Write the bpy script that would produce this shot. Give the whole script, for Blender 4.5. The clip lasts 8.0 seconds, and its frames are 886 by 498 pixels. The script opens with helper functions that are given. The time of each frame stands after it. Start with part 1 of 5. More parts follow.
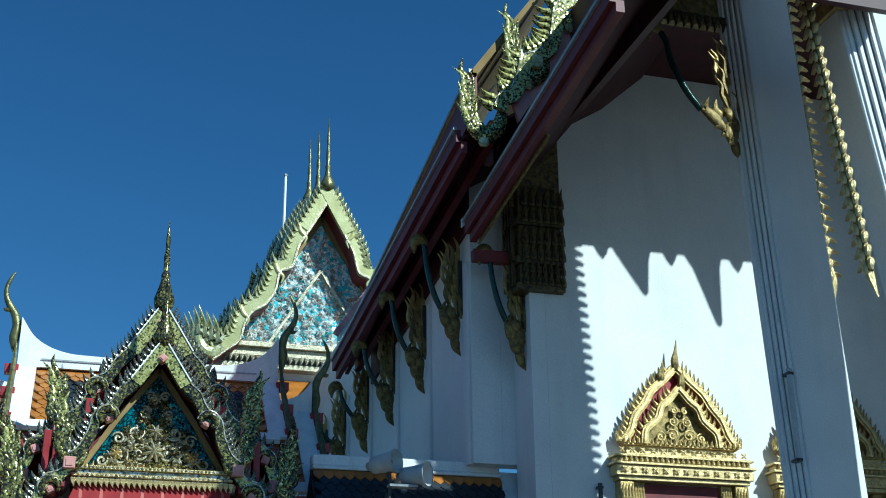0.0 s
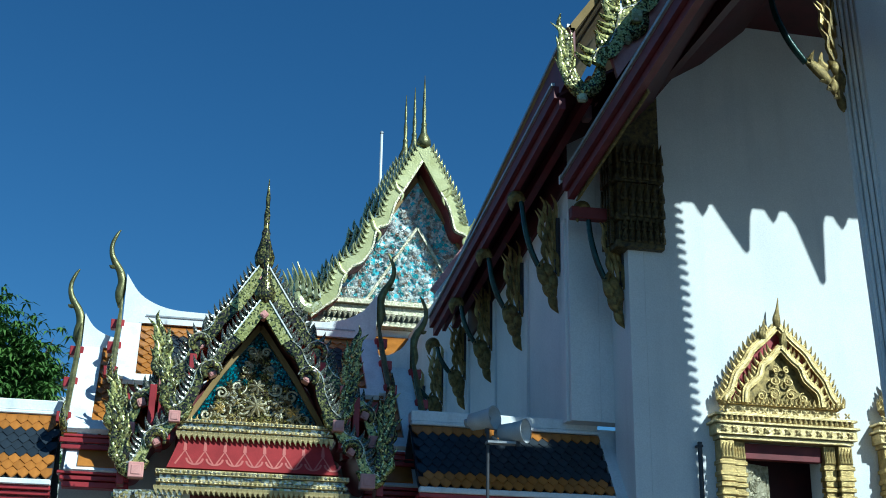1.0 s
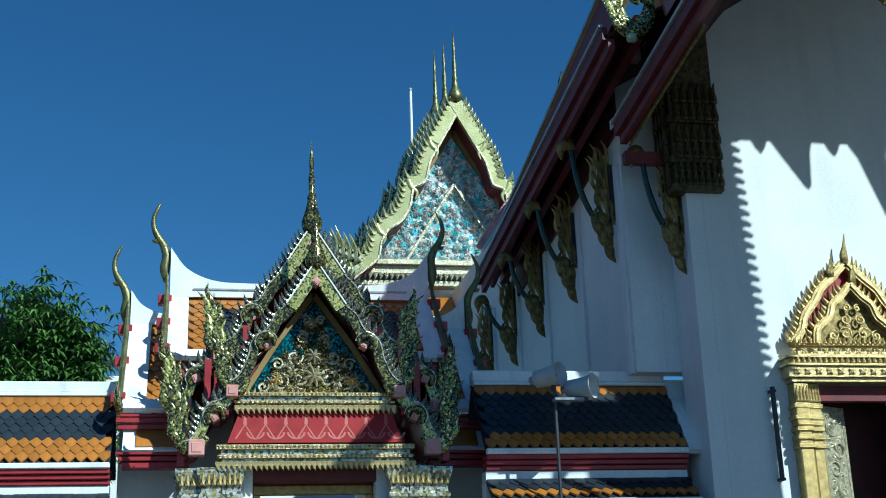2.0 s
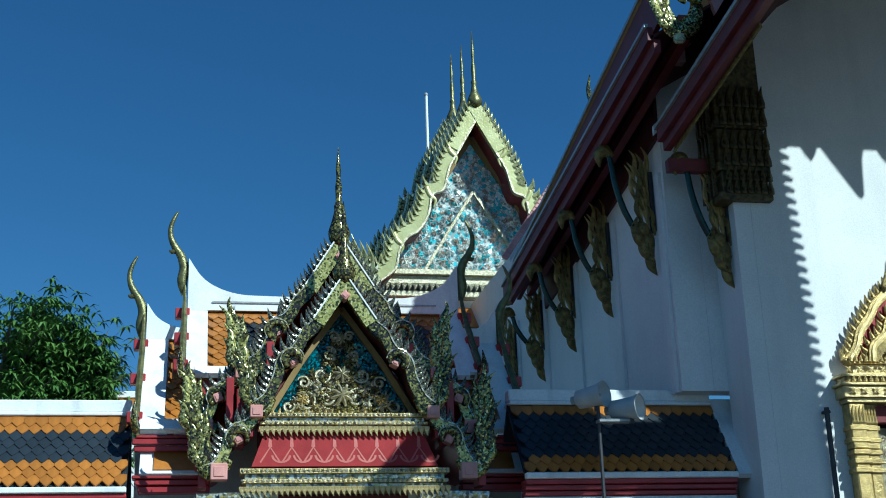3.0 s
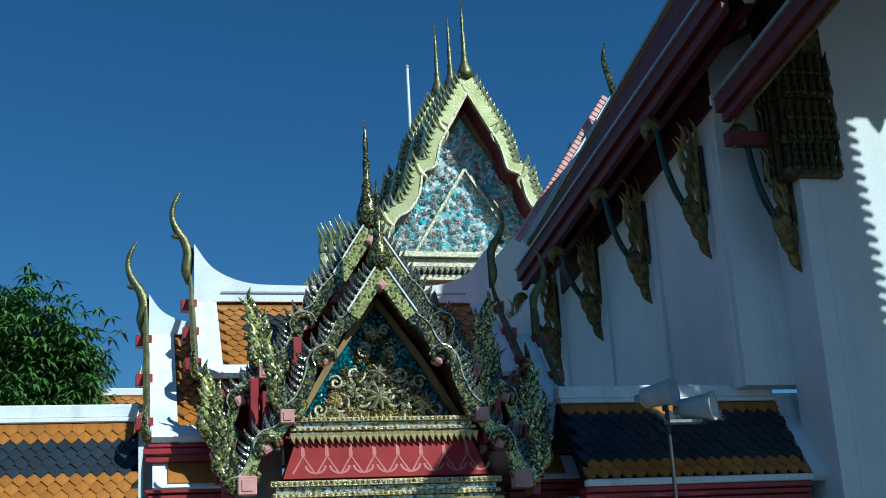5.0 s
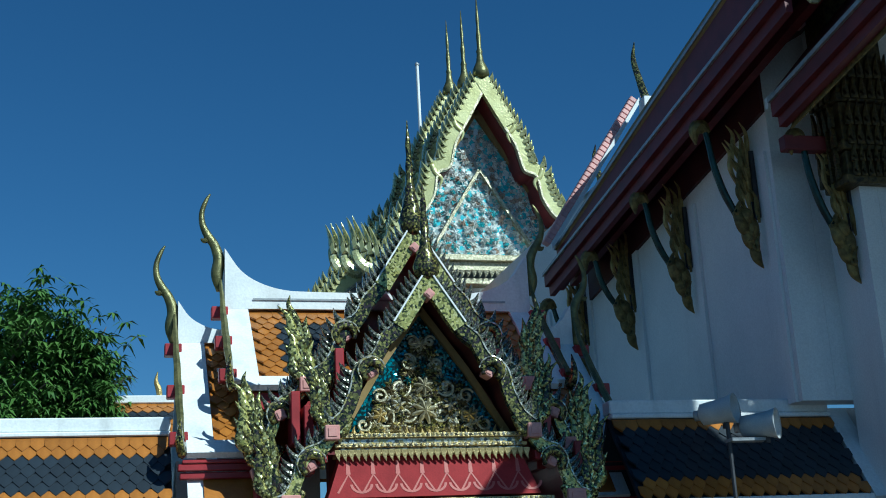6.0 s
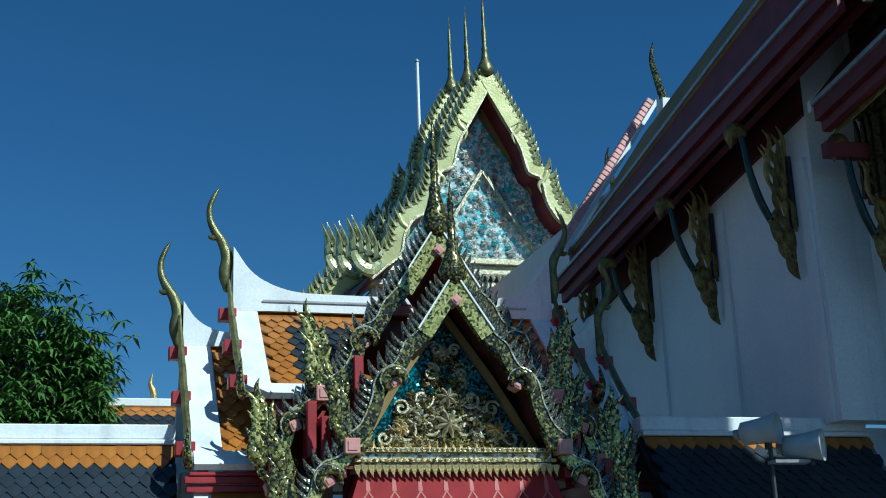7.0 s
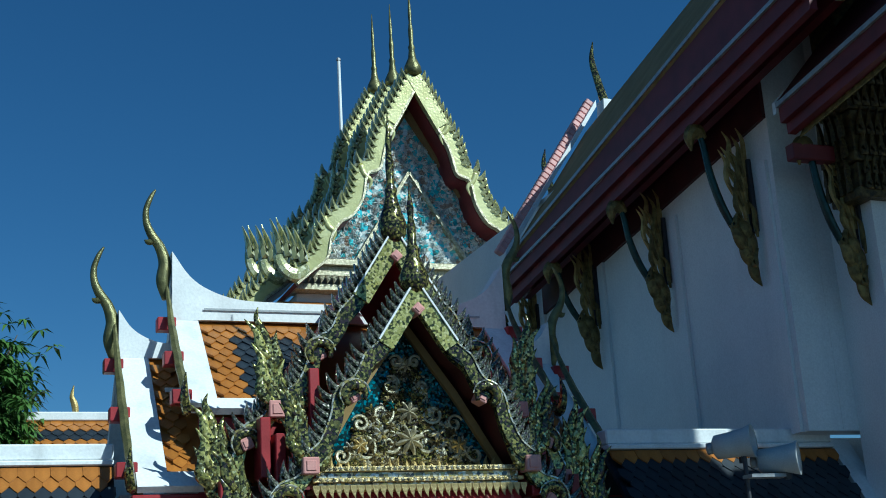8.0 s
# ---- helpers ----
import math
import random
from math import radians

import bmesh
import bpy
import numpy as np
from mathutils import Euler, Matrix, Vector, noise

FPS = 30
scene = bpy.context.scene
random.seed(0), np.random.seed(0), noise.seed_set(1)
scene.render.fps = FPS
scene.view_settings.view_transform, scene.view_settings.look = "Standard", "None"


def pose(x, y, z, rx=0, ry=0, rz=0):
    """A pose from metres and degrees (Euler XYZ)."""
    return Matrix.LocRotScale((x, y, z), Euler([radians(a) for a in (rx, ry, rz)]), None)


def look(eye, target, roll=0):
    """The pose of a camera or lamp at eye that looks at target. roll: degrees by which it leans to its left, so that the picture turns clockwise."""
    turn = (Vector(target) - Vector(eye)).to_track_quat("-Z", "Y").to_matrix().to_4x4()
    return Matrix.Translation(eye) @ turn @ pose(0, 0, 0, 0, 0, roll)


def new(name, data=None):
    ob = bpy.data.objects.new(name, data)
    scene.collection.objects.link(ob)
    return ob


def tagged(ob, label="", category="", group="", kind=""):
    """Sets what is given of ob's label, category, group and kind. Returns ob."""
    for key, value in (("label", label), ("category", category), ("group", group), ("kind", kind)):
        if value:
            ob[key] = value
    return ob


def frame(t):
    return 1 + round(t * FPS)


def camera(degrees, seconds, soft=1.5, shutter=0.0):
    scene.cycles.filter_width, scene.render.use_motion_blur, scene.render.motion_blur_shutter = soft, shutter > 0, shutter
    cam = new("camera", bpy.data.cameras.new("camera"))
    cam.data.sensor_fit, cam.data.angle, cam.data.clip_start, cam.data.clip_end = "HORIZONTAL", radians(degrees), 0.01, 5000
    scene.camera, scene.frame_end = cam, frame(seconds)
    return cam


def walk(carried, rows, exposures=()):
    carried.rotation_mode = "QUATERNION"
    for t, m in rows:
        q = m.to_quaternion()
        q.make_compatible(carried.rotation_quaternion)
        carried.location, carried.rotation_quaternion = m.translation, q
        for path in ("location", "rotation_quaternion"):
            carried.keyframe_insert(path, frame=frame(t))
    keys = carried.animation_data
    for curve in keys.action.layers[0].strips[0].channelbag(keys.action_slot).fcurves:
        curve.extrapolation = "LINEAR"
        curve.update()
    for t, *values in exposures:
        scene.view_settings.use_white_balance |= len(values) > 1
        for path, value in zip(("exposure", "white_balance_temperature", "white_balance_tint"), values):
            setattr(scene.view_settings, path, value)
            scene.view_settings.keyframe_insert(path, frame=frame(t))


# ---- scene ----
cam = camera(37.64, 8.0, soft=1.0)
PATH = [
    (0, look((-1.540, -21.903, 0.207), (-1.003, -20.119, 0.933), -0.55)),
    (0.5, look((-1.527, -21.857, 0.256), (-1.083, -20.029, 0.935), 0.97)),
    (1, look((-1.595, -21.869, 0.230), (-1.192, -20.026, 0.893), 0.90)),
    (1.5, look((-1.771, -21.821, 0.284), (-1.409, -19.942, 0.863), -1.69)),
    (1.7, look((-1.867, -21.560, 0.350), (-1.498, -19.685, 0.940), -1.99)),
    (2.8, look((-2.220, -20.147, 0.809), (-1.840, -18.280, 1.417), -2.00)),
    (3, look((-2.327, -19.914, 0.913), (-1.953, -18.046, 1.523), -1.97)),
    (3.5, look((-2.721, -19.380, 1.095), (-2.296, -17.509, 1.661), -2.81)),
    (4, look((-3.079, -18.884, 1.288), (-2.659, -17.006, 1.833), -3.05)),
    (4.5, look((-3.209, -18.279, 1.448), (-2.798, -16.404, 2.008), -3.20)),
    (4.7, look((-3.298, -17.998, 1.548), (-2.856, -16.134, 2.123), -2.92)),
    (5.8, look((-4.139, -16.890, 2.053), (-3.620, -15.043, 2.617), -4.03)),
    (6, look((-4.243, -16.682, 2.126), (-3.737, -14.832, 2.693), -3.11)),
    (6.5, look((-4.375, -16.155, 2.296), (-3.848, -14.320, 2.890), -2.48)),
    (7, look((-4.645, -15.554, 2.473), (-4.101, -13.715, 3.040), -2.18)),
    (7.5, look((-4.957, -15.035, 2.658), (-4.309, -13.237, 3.244), -3.88)),
    (8, look((-5.132, -14.491, 2.807), (-4.437, -12.702, 3.370), -3.47)),
]
walk(cam, PATH, exposures=((0, 0.29, 5170, -8), (3, 0.19, 5170, -8), (4.5, 0.09, 5150, -8), (8, -0.05, 5150, -8)))

# ---- world and sun ----
SUN_SIDE, SUN_UP = 0.75, 1.02          # towards the sun: (SUN_SIDE, -1, SUN_UP)
sun_dir = Vector((SUN_SIDE, -1.0, SUN_UP)).normalized()
world = bpy.data.worlds.new("sky")
scene.world = world
world.use_nodes = True
wn = world.node_tree.nodes
sky = wn.new("ShaderNodeTexSky")
sky.sky_type = "NISHITA"
sky.sun_disc = False
sky.sun_elevation = math.asin(sun_dir.z)
sky.sun_rotation = math.atan2(sun_dir.x, sun_dir.y)
sky.air_density, sky.dust_density, sky.ozone_density = 1.0, 0.0, 6.0
wn["Background"].inputs["Strength"].default_value = 0.062
deepen = wn.new("ShaderNodeHueSaturation")
deepen.inputs["Saturation"].default_value = 1.12
world.node_tree.links.new(sky.outputs["Color"], deepen.inputs["Color"])
world.node_tree.links.new(deepen.outputs["Color"], wn["Background"].inputs["Color"])
sun = new("sun", bpy.data.lights.new("sun", "SUN"))
sun.data.energy, sun.data.angle, sun.data.color = 4.9, radians(0.5), (1.0, 0.955, 0.87)
sun.matrix_world = look(sun_dir * 60, (0, 0, 0))


# ---- materials ----
def material(name, a, b, rough=0.6, metal=0.0, scale=6.0, fine=60.0, bump=0.15, spread=0.25, dirt=None, coat=0.0):
    """Colour that drifts between a and b, with fine grain, relief and a little change from piece to piece."""
    m = bpy.data.materials.new(name)
    m.use_nodes = True
    n, l = m.node_tree.nodes, m.node_tree.links
    p = n["Principled BSDF"]
    tc = n.new("ShaderNodeTexCoord")
    big, small = n.new("ShaderNodeTexNoise"), n.new("ShaderNodeTexNoise")
    big.inputs["Scale"].default_value, small.inputs["Scale"].default_value = scale, fine
    big.inputs["Detail"].default_value, small.inputs["Detail"].default_value = 6, 3
    for t in (big, small):
        l.new(tc.outputs["Object"], t.inputs["Vector"])
    ramp = n.new("ShaderNodeValToRGB")
    ramp.color_ramp.elements[0].color, ramp.color_ramp.elements[1].color = (*a, 1), (*b, 1)
    ramp.color_ramp.elements[0].position, ramp.color_ramp.elements[1].position = 0.32, 0.68
    l.new(big.outputs["Fac"], ramp.inputs["Fac"])
    info = n.new("ShaderNodeObjectInfo")
    vary = n.new("ShaderNodeMath")
    vary.operation = "MULTIPLY_ADD"
    vary.inputs[1].default_value, vary.inputs[2].default_value = spread, 1 - spread / 2
    l.new(info.outputs["Random"], vary.inputs[0])
    grain = n.new("ShaderNodeMath")
    grain.operation = "MULTIPLY_ADD"
    grain.inputs[1].default_value, grain.inputs[2].default_value = 0.35, 0.82
    l.new(small.outputs["Fac"], grain.inputs[0])
    both = n.new("ShaderNodeMath")
    both.operation = "MULTIPLY"
    l.new(vary.outputs[0], both.inputs[0]), l.new(grain.outputs[0], both.inputs[1])
    mul = n.new("ShaderNodeVectorMath")
    mul.operation = "SCALE"
    l.new(ramp.outputs["Color"], mul.inputs[0]), l.new(both.outputs[0], mul.inputs["Scale"])
    colour = mul.outputs[0]
    if dirt:
        streak = n.new("ShaderNodeTexNoise")
        streak.inputs["Scale"].default_value, streak.inputs["Detail"].default_value = 1.0, 8
        stretch = n.new("ShaderNodeMapping")
        stretch.inputs["Scale"].default_value = (3.0, 3.0, 0.35)
        l.new(tc.outputs["Object"], stretch.inputs["Vector"]), l.new(stretch.outputs[0], streak.inputs["Vector"])
        dr = n.new("ShaderNodeMapRange")
        dr.inputs["From Min"].default_value, dr.inputs["From Max"].default_value = 0.52, 0.75
        dr.inputs["To Max"].default_value = dirt[3]
        l.new(streak.outputs["Fac"], dr.inputs["Value"])
        mix = n.new("ShaderNodeMix")
        mix.data_type = "RGBA"
        mix.inputs["B"].default_value = (*dirt[:3], 1)
        l.new(dr.outputs[0], mix.inputs["Factor"]), l.new(colour, mix.inputs["A"])
        colour = mix.outputs["Result"]
    l.new(colour, p.inputs["Base Color"])
    p.inputs["Roughness"].default_value, p.inputs["Metallic"].default_value = rough, metal
    p.inputs["Coat Weight"].default_value = coat
    bm_ = n.new("ShaderNodeBump")
    bm_.inputs["Strength"].default_value, bm_.inputs["Distance"].default_value = bump, 0.02
    l.new(small.outputs["Fac"], bm_.inputs["Height"]), l.new(bm_.outputs[0], p.inputs["Normal"])
    return m


def mosaic(name, colours, cell=30.0, rough=0.16, metal=0.55, tilt=0.5, spec=0.5, grout=0.35):
    """Small set pieces of mirror glass and glaze: every piece has its own colour and its own slant."""
    m = bpy.data.materials.new(name)
    m.use_nodes = True
    n, l = m.node_tree.nodes, m.node_tree.links
    p = n["Principled BSDF"]
    tc, vo, edge = n.new("ShaderNodeTexCoord"), n.new("ShaderNodeTexVoronoi"), n.new("ShaderNodeTexVoronoi")
    vo.inputs["Scale"].default_value = edge.inputs["Scale"].default_value = cell
    edge.feature = "DISTANCE_TO_EDGE"
    l.new(tc.outputs["Object"], vo.inputs["Vector"]), l.new(tc.outputs["Object"], edge.inputs["Vector"])
    sep = n.new("ShaderNodeSeparateColor")
    l.new(vo.outputs["Color"], sep.inputs[0])
    ramp = n.new("ShaderNodeValToRGB")
    ramp.color_ramp.interpolation = "CONSTANT"
    e = ramp.color_ramp.elements
    for i, c in enumerate(colours):
        s = e[i] if i < 2 else e.new(i / len(colours))
        s.position, s.color = i / len(colours), (*c, 1)
    l.new(sep.outputs[0], ramp.inputs["Fac"])
    joint = n.new("ShaderNodeMapRange")
    joint.inputs["From Max"].default_value, joint.inputs["To Min"].default_value = 0.06, grout
    l.new(edge.outputs["Distance"], joint.inputs["Value"])
    mul = n.new("ShaderNodeVectorMath")
    mul.operation = "SCALE"
    l.new(ramp.outputs["Color"], mul.inputs[0]), l.new(joint.outputs[0], mul.inputs["Scale"])
    l.new(mul.outputs[0], p.inputs["Base Color"])
    geo, sub, scl, add, nor = (n.new("ShaderNodeNewGeometry"), *[n.new("ShaderNodeVectorMath") for _ in range(4)])
    sub.operation, scl.operation, add.operation, nor.operation = "SUBTRACT", "SCALE", "ADD", "NORMALIZE"
    sub.inputs[1].default_value = (0.5, 0.5, 0.5)
    scl.inputs["Scale"].default_value = tilt
    l.new(vo.outputs["Color"], sub.inputs[0]), l.new(sub.outputs[0], scl.inputs[0])
    l.new(scl.outputs[0], add.inputs[0]), l.new(geo.outputs["Normal"], add.inputs[1])
    l.new(add.outputs[0], nor.inputs[0]), l.new(nor.outputs[0], p.inputs["Normal"])
    gloss = n.new("ShaderNodeMapRange")
    gloss.interpolation_type = "STEPPED"
    gloss.inputs["Steps"].default_value = 2
    gloss.inputs["From Min"].default_value, gloss.inputs["From Max"].default_value = 0.1, 1.0
    gloss.inputs["To Min"].default_value, gloss.inputs["To Max"].default_value = rough, 0.07
    l.new(sep.outputs[2], gloss.inputs["Value"]), l.new(gloss.outputs[0], p.inputs["Roughness"])
    p.inputs["Metallic"].default_value = metal
    p.inputs["Specular IOR Level"].default_value = spec
    return m


WHITE = material("white_limewash", (0.74, 0.75, 0.74), (0.82, 0.82, 0.80), 0.8, 0, 0.9, 40, 0.12, 0.03, dirt=(0.50, 0.51, 0.50, 0.18))
TRIM = material("white_plaster_trim", (0.76, 0.77, 0.76), (0.84, 0.84, 0.82), 0.65, 0, 2.0, 30, 0.1, 0.05, dirt=(0.36, 0.36, 0.34, 0.42))
RED = material("red_lacquer", (0.26, 0.018, 0.022), (0.36, 0.03, 0.035), 0.42, 0, 3.0, 50, 0.08, 0.12)
DARKRED = material("dark_red_boards", (0.10, 0.012, 0.014), (0.16, 0.02, 0.022), 0.55, 0, 3.0, 50, 0.1, 0.15)
# darker copy of DARKRED: shade under eaves and ceilings is put into this colour
SHADEDRED = material("shade_darkened_red_boards", (0.045, 0.008, 0.009), (0.075, 0.012, 0.013), 0.6, 0, 3.0, 50, 0.1, 0.15)
DARKCARVE = material("blackened_gilding", (0.02, 0.018, 0.012), (0.17, 0.125, 0.04), 0.45, 0.4, 14.0, 80, 0.5, 0.3)
PINK = material("pink_glazed_block", (0.55, 0.24, 0.21), (0.66, 0.33, 0.28), 0.45, 0, 5.0, 60, 0.1, 0.15)
ORANGE = material("orange_glazed_tile", (0.24, 0.083, 0.011), (0.40, 0.156, 0.025), 0.32, 0, 3.0, 40, 0.12, 0.35)
BLUE = material("dark_blue_glazed_tile", (0.009, 0.014, 0.021), (0.018, 0.026, 0.035), 0.45, 0, 3.0, 40, 0.12, 0.4)
PINKTILE = material("salmon_tile_edge", (0.62, 0.30, 0.28), (0.72, 0.40, 0.36), 0.5, 0, 3.0, 40, 0.12, 0.25)
OLIVE = material("weathered_roof_boards", (0.22, 0.15, 0.05), (0.31, 0.21, 0.085), 0.9, 0, 2.0, 30, 0.2, 0.1)
GILT = material("aged_gilding", (0.33, 0.235, 0.08), (0.60, 0.45, 0.17), 0.36, 0.5, 9.0, 70, 0.5, 0.2)
BRIGHTGILT = material("bright_gilding", (0.46, 0.35, 0.14), (0.74, 0.59, 0.28), 0.34, 0.45, 9.0, 70, 0.5, 0.15)
DULLGILT = material("dark_gilding", (0.10, 0.075, 0.025), (0.30, 0.22, 0.07), 0.4, 0.55, 12.0, 80, 0.5, 0.3)
GREENGLASS = material("dark_green_glass", (0.008, 0.028, 0.026), (0.022, 0.06, 0.05), 0.2, 0.3, 9.0, 80, 0.2, 0.2)
STEEL = material("painted_steel", (0.30, 0.31, 0.32), (0.42, 0.43, 0.43), 0.45, 0.3, 9.0, 80, 0.1, 0.1)
HORN = material("grey_white_horn_paint", (0.42, 0.43, 0.43), (0.52, 0.53, 0.52), 0.5, 0, 4.0, 60, 0.1, 0.1)
BLACK = material("dark_housing", (0.03, 0.03, 0.035), (0.05, 0.05, 0.055), 0.45, 0, 8.0, 60, 0.1, 0.1)
PAVING = material("dark_granite_paving", (0.028, 0.028, 0.028), (0.052, 0.052, 0.05), 0.8, 0, 0.6, 12, 0.3, 0.1)
BARK = material("grey_brown_bark", (0.10, 0.08, 0.06), (0.17, 0.14, 0.11), 0.85, 0, 8.0, 40, 0.6, 0.1)
LEAF = material("leaf_green", (0.048, 0.11, 0.02), (0.10, 0.19, 0.035), 0.45, 0, 2.2, 20, 0.1, 0.2)
NAGA = mosaic("green_gold_mosaic", [(0.50, 0.47, 0.14), (0.60, 0.56, 0.20), (0.34, 0.34, 0.10), (0.70, 0.65, 0.27), (0.05, 0.06, 0.025), (0.54, 0.51, 0.16), (0.12, 0.12, 0.04)], 34, 0.26, 0.35, 0.30)
DARKNAGA = mosaic("dark_green_mosaic", [(0.04, 0.045, 0.02), (0.14, 0.135, 0.045), (0.02, 0.025, 0.018), (0.38, 0.34, 0.10), (0.06, 0.045, 0.045), (0.20, 0.18, 0.06)], 36, 0.26, 0.5, 0.22)
HORNGOLD = material("tarnished_green_gold", (0.10, 0.10, 0.04), (0.24, 0.22, 0.085), 0.34, 0.5, 9.0, 60, 0.35, 0.2)
FINIAL = mosaic("gold_flame_mosaic", [(0.40, 0.37, 0.10), (0.52, 0.47, 0.16), (0.07, 0.07, 0.03), (0.22, 0.21, 0.06), (0.04, 0.04, 0.025), (0.68, 0.63, 0.30), (0.14, 0.13, 0.05)], 38, 0.2, 0.6, 0.45)
PALEGOLD = material("pale_gold_glass_sheet", (0.56, 0.53, 0.21), (0.76, 0.72, 0.35), 0.27, 0.35, 2.5, 18, 0.35, 0.25)
SILVERGILT = material("silvered_gilding", (0.26, 0.23, 0.13), (0.62, 0.57, 0.40), 0.34, 0.5, 16.0, 80, 0.5, 0.25)
TOOTH = mosaic("mirror_leaf_mosaic", [(0.16, 0.15, 0.14), (0.27, 0.27, 0.21), (0.10, 0.085, 0.10), (0.40, 0.40, 0.33), (0.12, 0.14, 0.09)], 48, 0.22, 0.6, 0.25)
GOLDMOSAIC = mosaic("pale_gold_mosaic", [(0.62, 0.60, 0.28), (0.70, 0.68, 0.36), (0.54, 0.53, 0.24), (0.76, 0.74, 0.46), (0.44, 0.45, 0.22)], 12, 0.26, 0.35, 0.16)
PEARL = mosaic("silver_blue_mosaic", [(0.66, 0.72, 0.68), (0.24, 0.66, 0.68), (0.82, 0.84, 0.76), (0.38, 0.46, 0.44), (0.13, 0.58, 0.64), (0.74, 0.76, 0.68)], 10, 0.24, 0.1, 0.45, 0.9, 0.6)
PEARLFLOWER = mosaic("flower_glass_mosaic", [(0.76, 0.80, 0.80), (0.55, 0.58, 0.56), (0.16, 0.58, 0.62), (0.84, 0.84, 0.76), (0.45, 0.34, 0.26), (0.72, 0.73, 0.68), (0.46, 0.50, 0.50)], 9, 0.22, 0.15, 0.5, 0.8, 0.6)
TEAL = mosaic("teal_glass_ground", [(0.012, 0.05, 0.055), (0.02, 0.12, 0.13), (0.01, 0.03, 0.035), (0.03, 0.22, 0.26), (0.012, 0.04, 0.04)], 34, 0.15, 0.4, 0.5)
SILVER = mosaic("silver_column_mosaic", [(0.60, 0.58, 0.46), (0.34, 0.30, 0.16), (0.72, 0.70, 0.60), (0.12, 0.12, 0.10), (0.50, 0.42, 0.16), (0.66, 0.62, 0.48)], 24, 0.24, 0.45, 0.28)


# ---- building helpers ----
GROUND = -0.4         # the paving; feet drawn at height 0 stand on it
plan = Matrix.Identity(4)


def lay(x=(1, 0), y=(1, 0), z=(1, 0), lean=0.0):
    """Sets how the drawn plan of a building is laid into the world: a scale and a shift for each axis, and how far it leans
    towards +x for each metre of height."""
    global plan
    plan = Matrix(((x[0], 0, lean, x[1]), (0, y[0], 0, y[1]), (0, 0, z[0], z[1]), (0, 0, 0, 1)))


def thing(name, at, label, category="", group="", kind=""):
    ob = new(name)
    ob.location = plan @ Vector(at)
    ob.empty_display_size = 0.1
    return tagged(ob, label, category, group, kind)


def origin_of(ob):
    return Vector((0, 0, 0)) if ob.parent else Vector(ob.location)


def part(name, bm, mat, parent=None, label="", smooth=False):
    """Links a bmesh, given in places of the plan, as one mesh under its thing."""
    feet = [v for v in bm.verts if abs(v.co.z) < 1e-6]
    bm.transform(plan)
    for v in feet:
        v.co.z = GROUND
    ob = new(name, mesh_of(name, bm, mat, smooth))
    if parent:
        ob.parent = parent
        ob.matrix_parent_inverse = Matrix.Translation(-origin_of(parent))
    return tagged(ob, label)


def place(name, me, m, parent):
    """Another object on a mesh that is already there, at the pose m of the plan."""
    ob = new(name, me)
    ob.parent = parent
    ob.matrix_parent_inverse = Matrix.Translation(-origin_of(parent))
    ob.matrix_basis = plan @ m
    return ob


def mesh_of(name, bm, mat, smooth=False):
    bmesh.ops.recalc_face_normals(bm, faces=bm.faces)
    me = bpy.data.meshes.new(name)
    bm.to_mesh(me)
    bm.free()
    me.materials.append(mat)
    if smooth:
        me.polygons.foreach_set("use_smooth", [True] * len(me.polygons))
    return me


def box(bm, x0, x1, y0, y1, z0, z1, bevel=0.0):
    a = bmesh.ops.create_cube(bm, size=1.0, matrix=Matrix.Translation(((x0 + x1) / 2, (y0 + y1) / 2, (z0 + z1) / 2)) @ Matrix.Diagonal((x1 - x0, y1 - y0, z1 - z0, 1)))
    if bevel:
        edges = {e for v in a["verts"] for e in v.link_edges}
        bmesh.ops.bevel(bm, geom=list(edges), offset=bevel, segments=1, affect="EDGES")
    return bm


def boxed(*a, **k):
    return box(bmesh.new(), *a, **k)


def loft(bm, rings, closed=True, caps=True):
    """Skins a row of rings of points."""
    rows = [[bm.verts.new(p) for p in r] for r in rings]
    k = len(rows[0])
    for a, b in zip(rows, rows[1:]):
        for i in range(k if closed else k - 1):
            j = (i + 1) % k
            bm.faces.new((a[i], a[j], b[j], b[i]))
    if caps and closed:
        bm.faces.new(rows[0][::-1]), bm.faces.new(rows[-1])
    return bm


def slab(bm, outline, axis, a, b):
    """Extrudes a flat outline along an axis, from a to b. For axis y the outline is (x, z), for x it is (y, z), for z (x, y)."""
    def at(p, d):
        return {"x": (d, p[0], p[1]), "y": (p[0], d, p[1]), "z": (p[0], p[1], d)}[axis]
    return loft(bm, [[at(p, a) for p in outline], [at(p, b) for p in outline]])


def spline(points, n=8):
    """A smooth run of points through the given ones."""
    pts = [Vector(p) for p in points]
    ext = [2 * pts[0] - pts[1], *pts, 2 * pts[-1] - pts[-2]]
    out = []
    for i in range(1, len(ext) - 2):
        p0, p1, p2, p3 = ext[i - 1:i + 3]
        for k in range(n):
            t = k / n
            out.append(0.5 * ((2 * p1) + (p2 - p0) * t + (2 * p0 - 5 * p1 + 4 * p2 - p3) * t * t + (3 * p1 - p0 - 3 * p2 + p3) * t ** 3))
    return out + [pts[-1]]


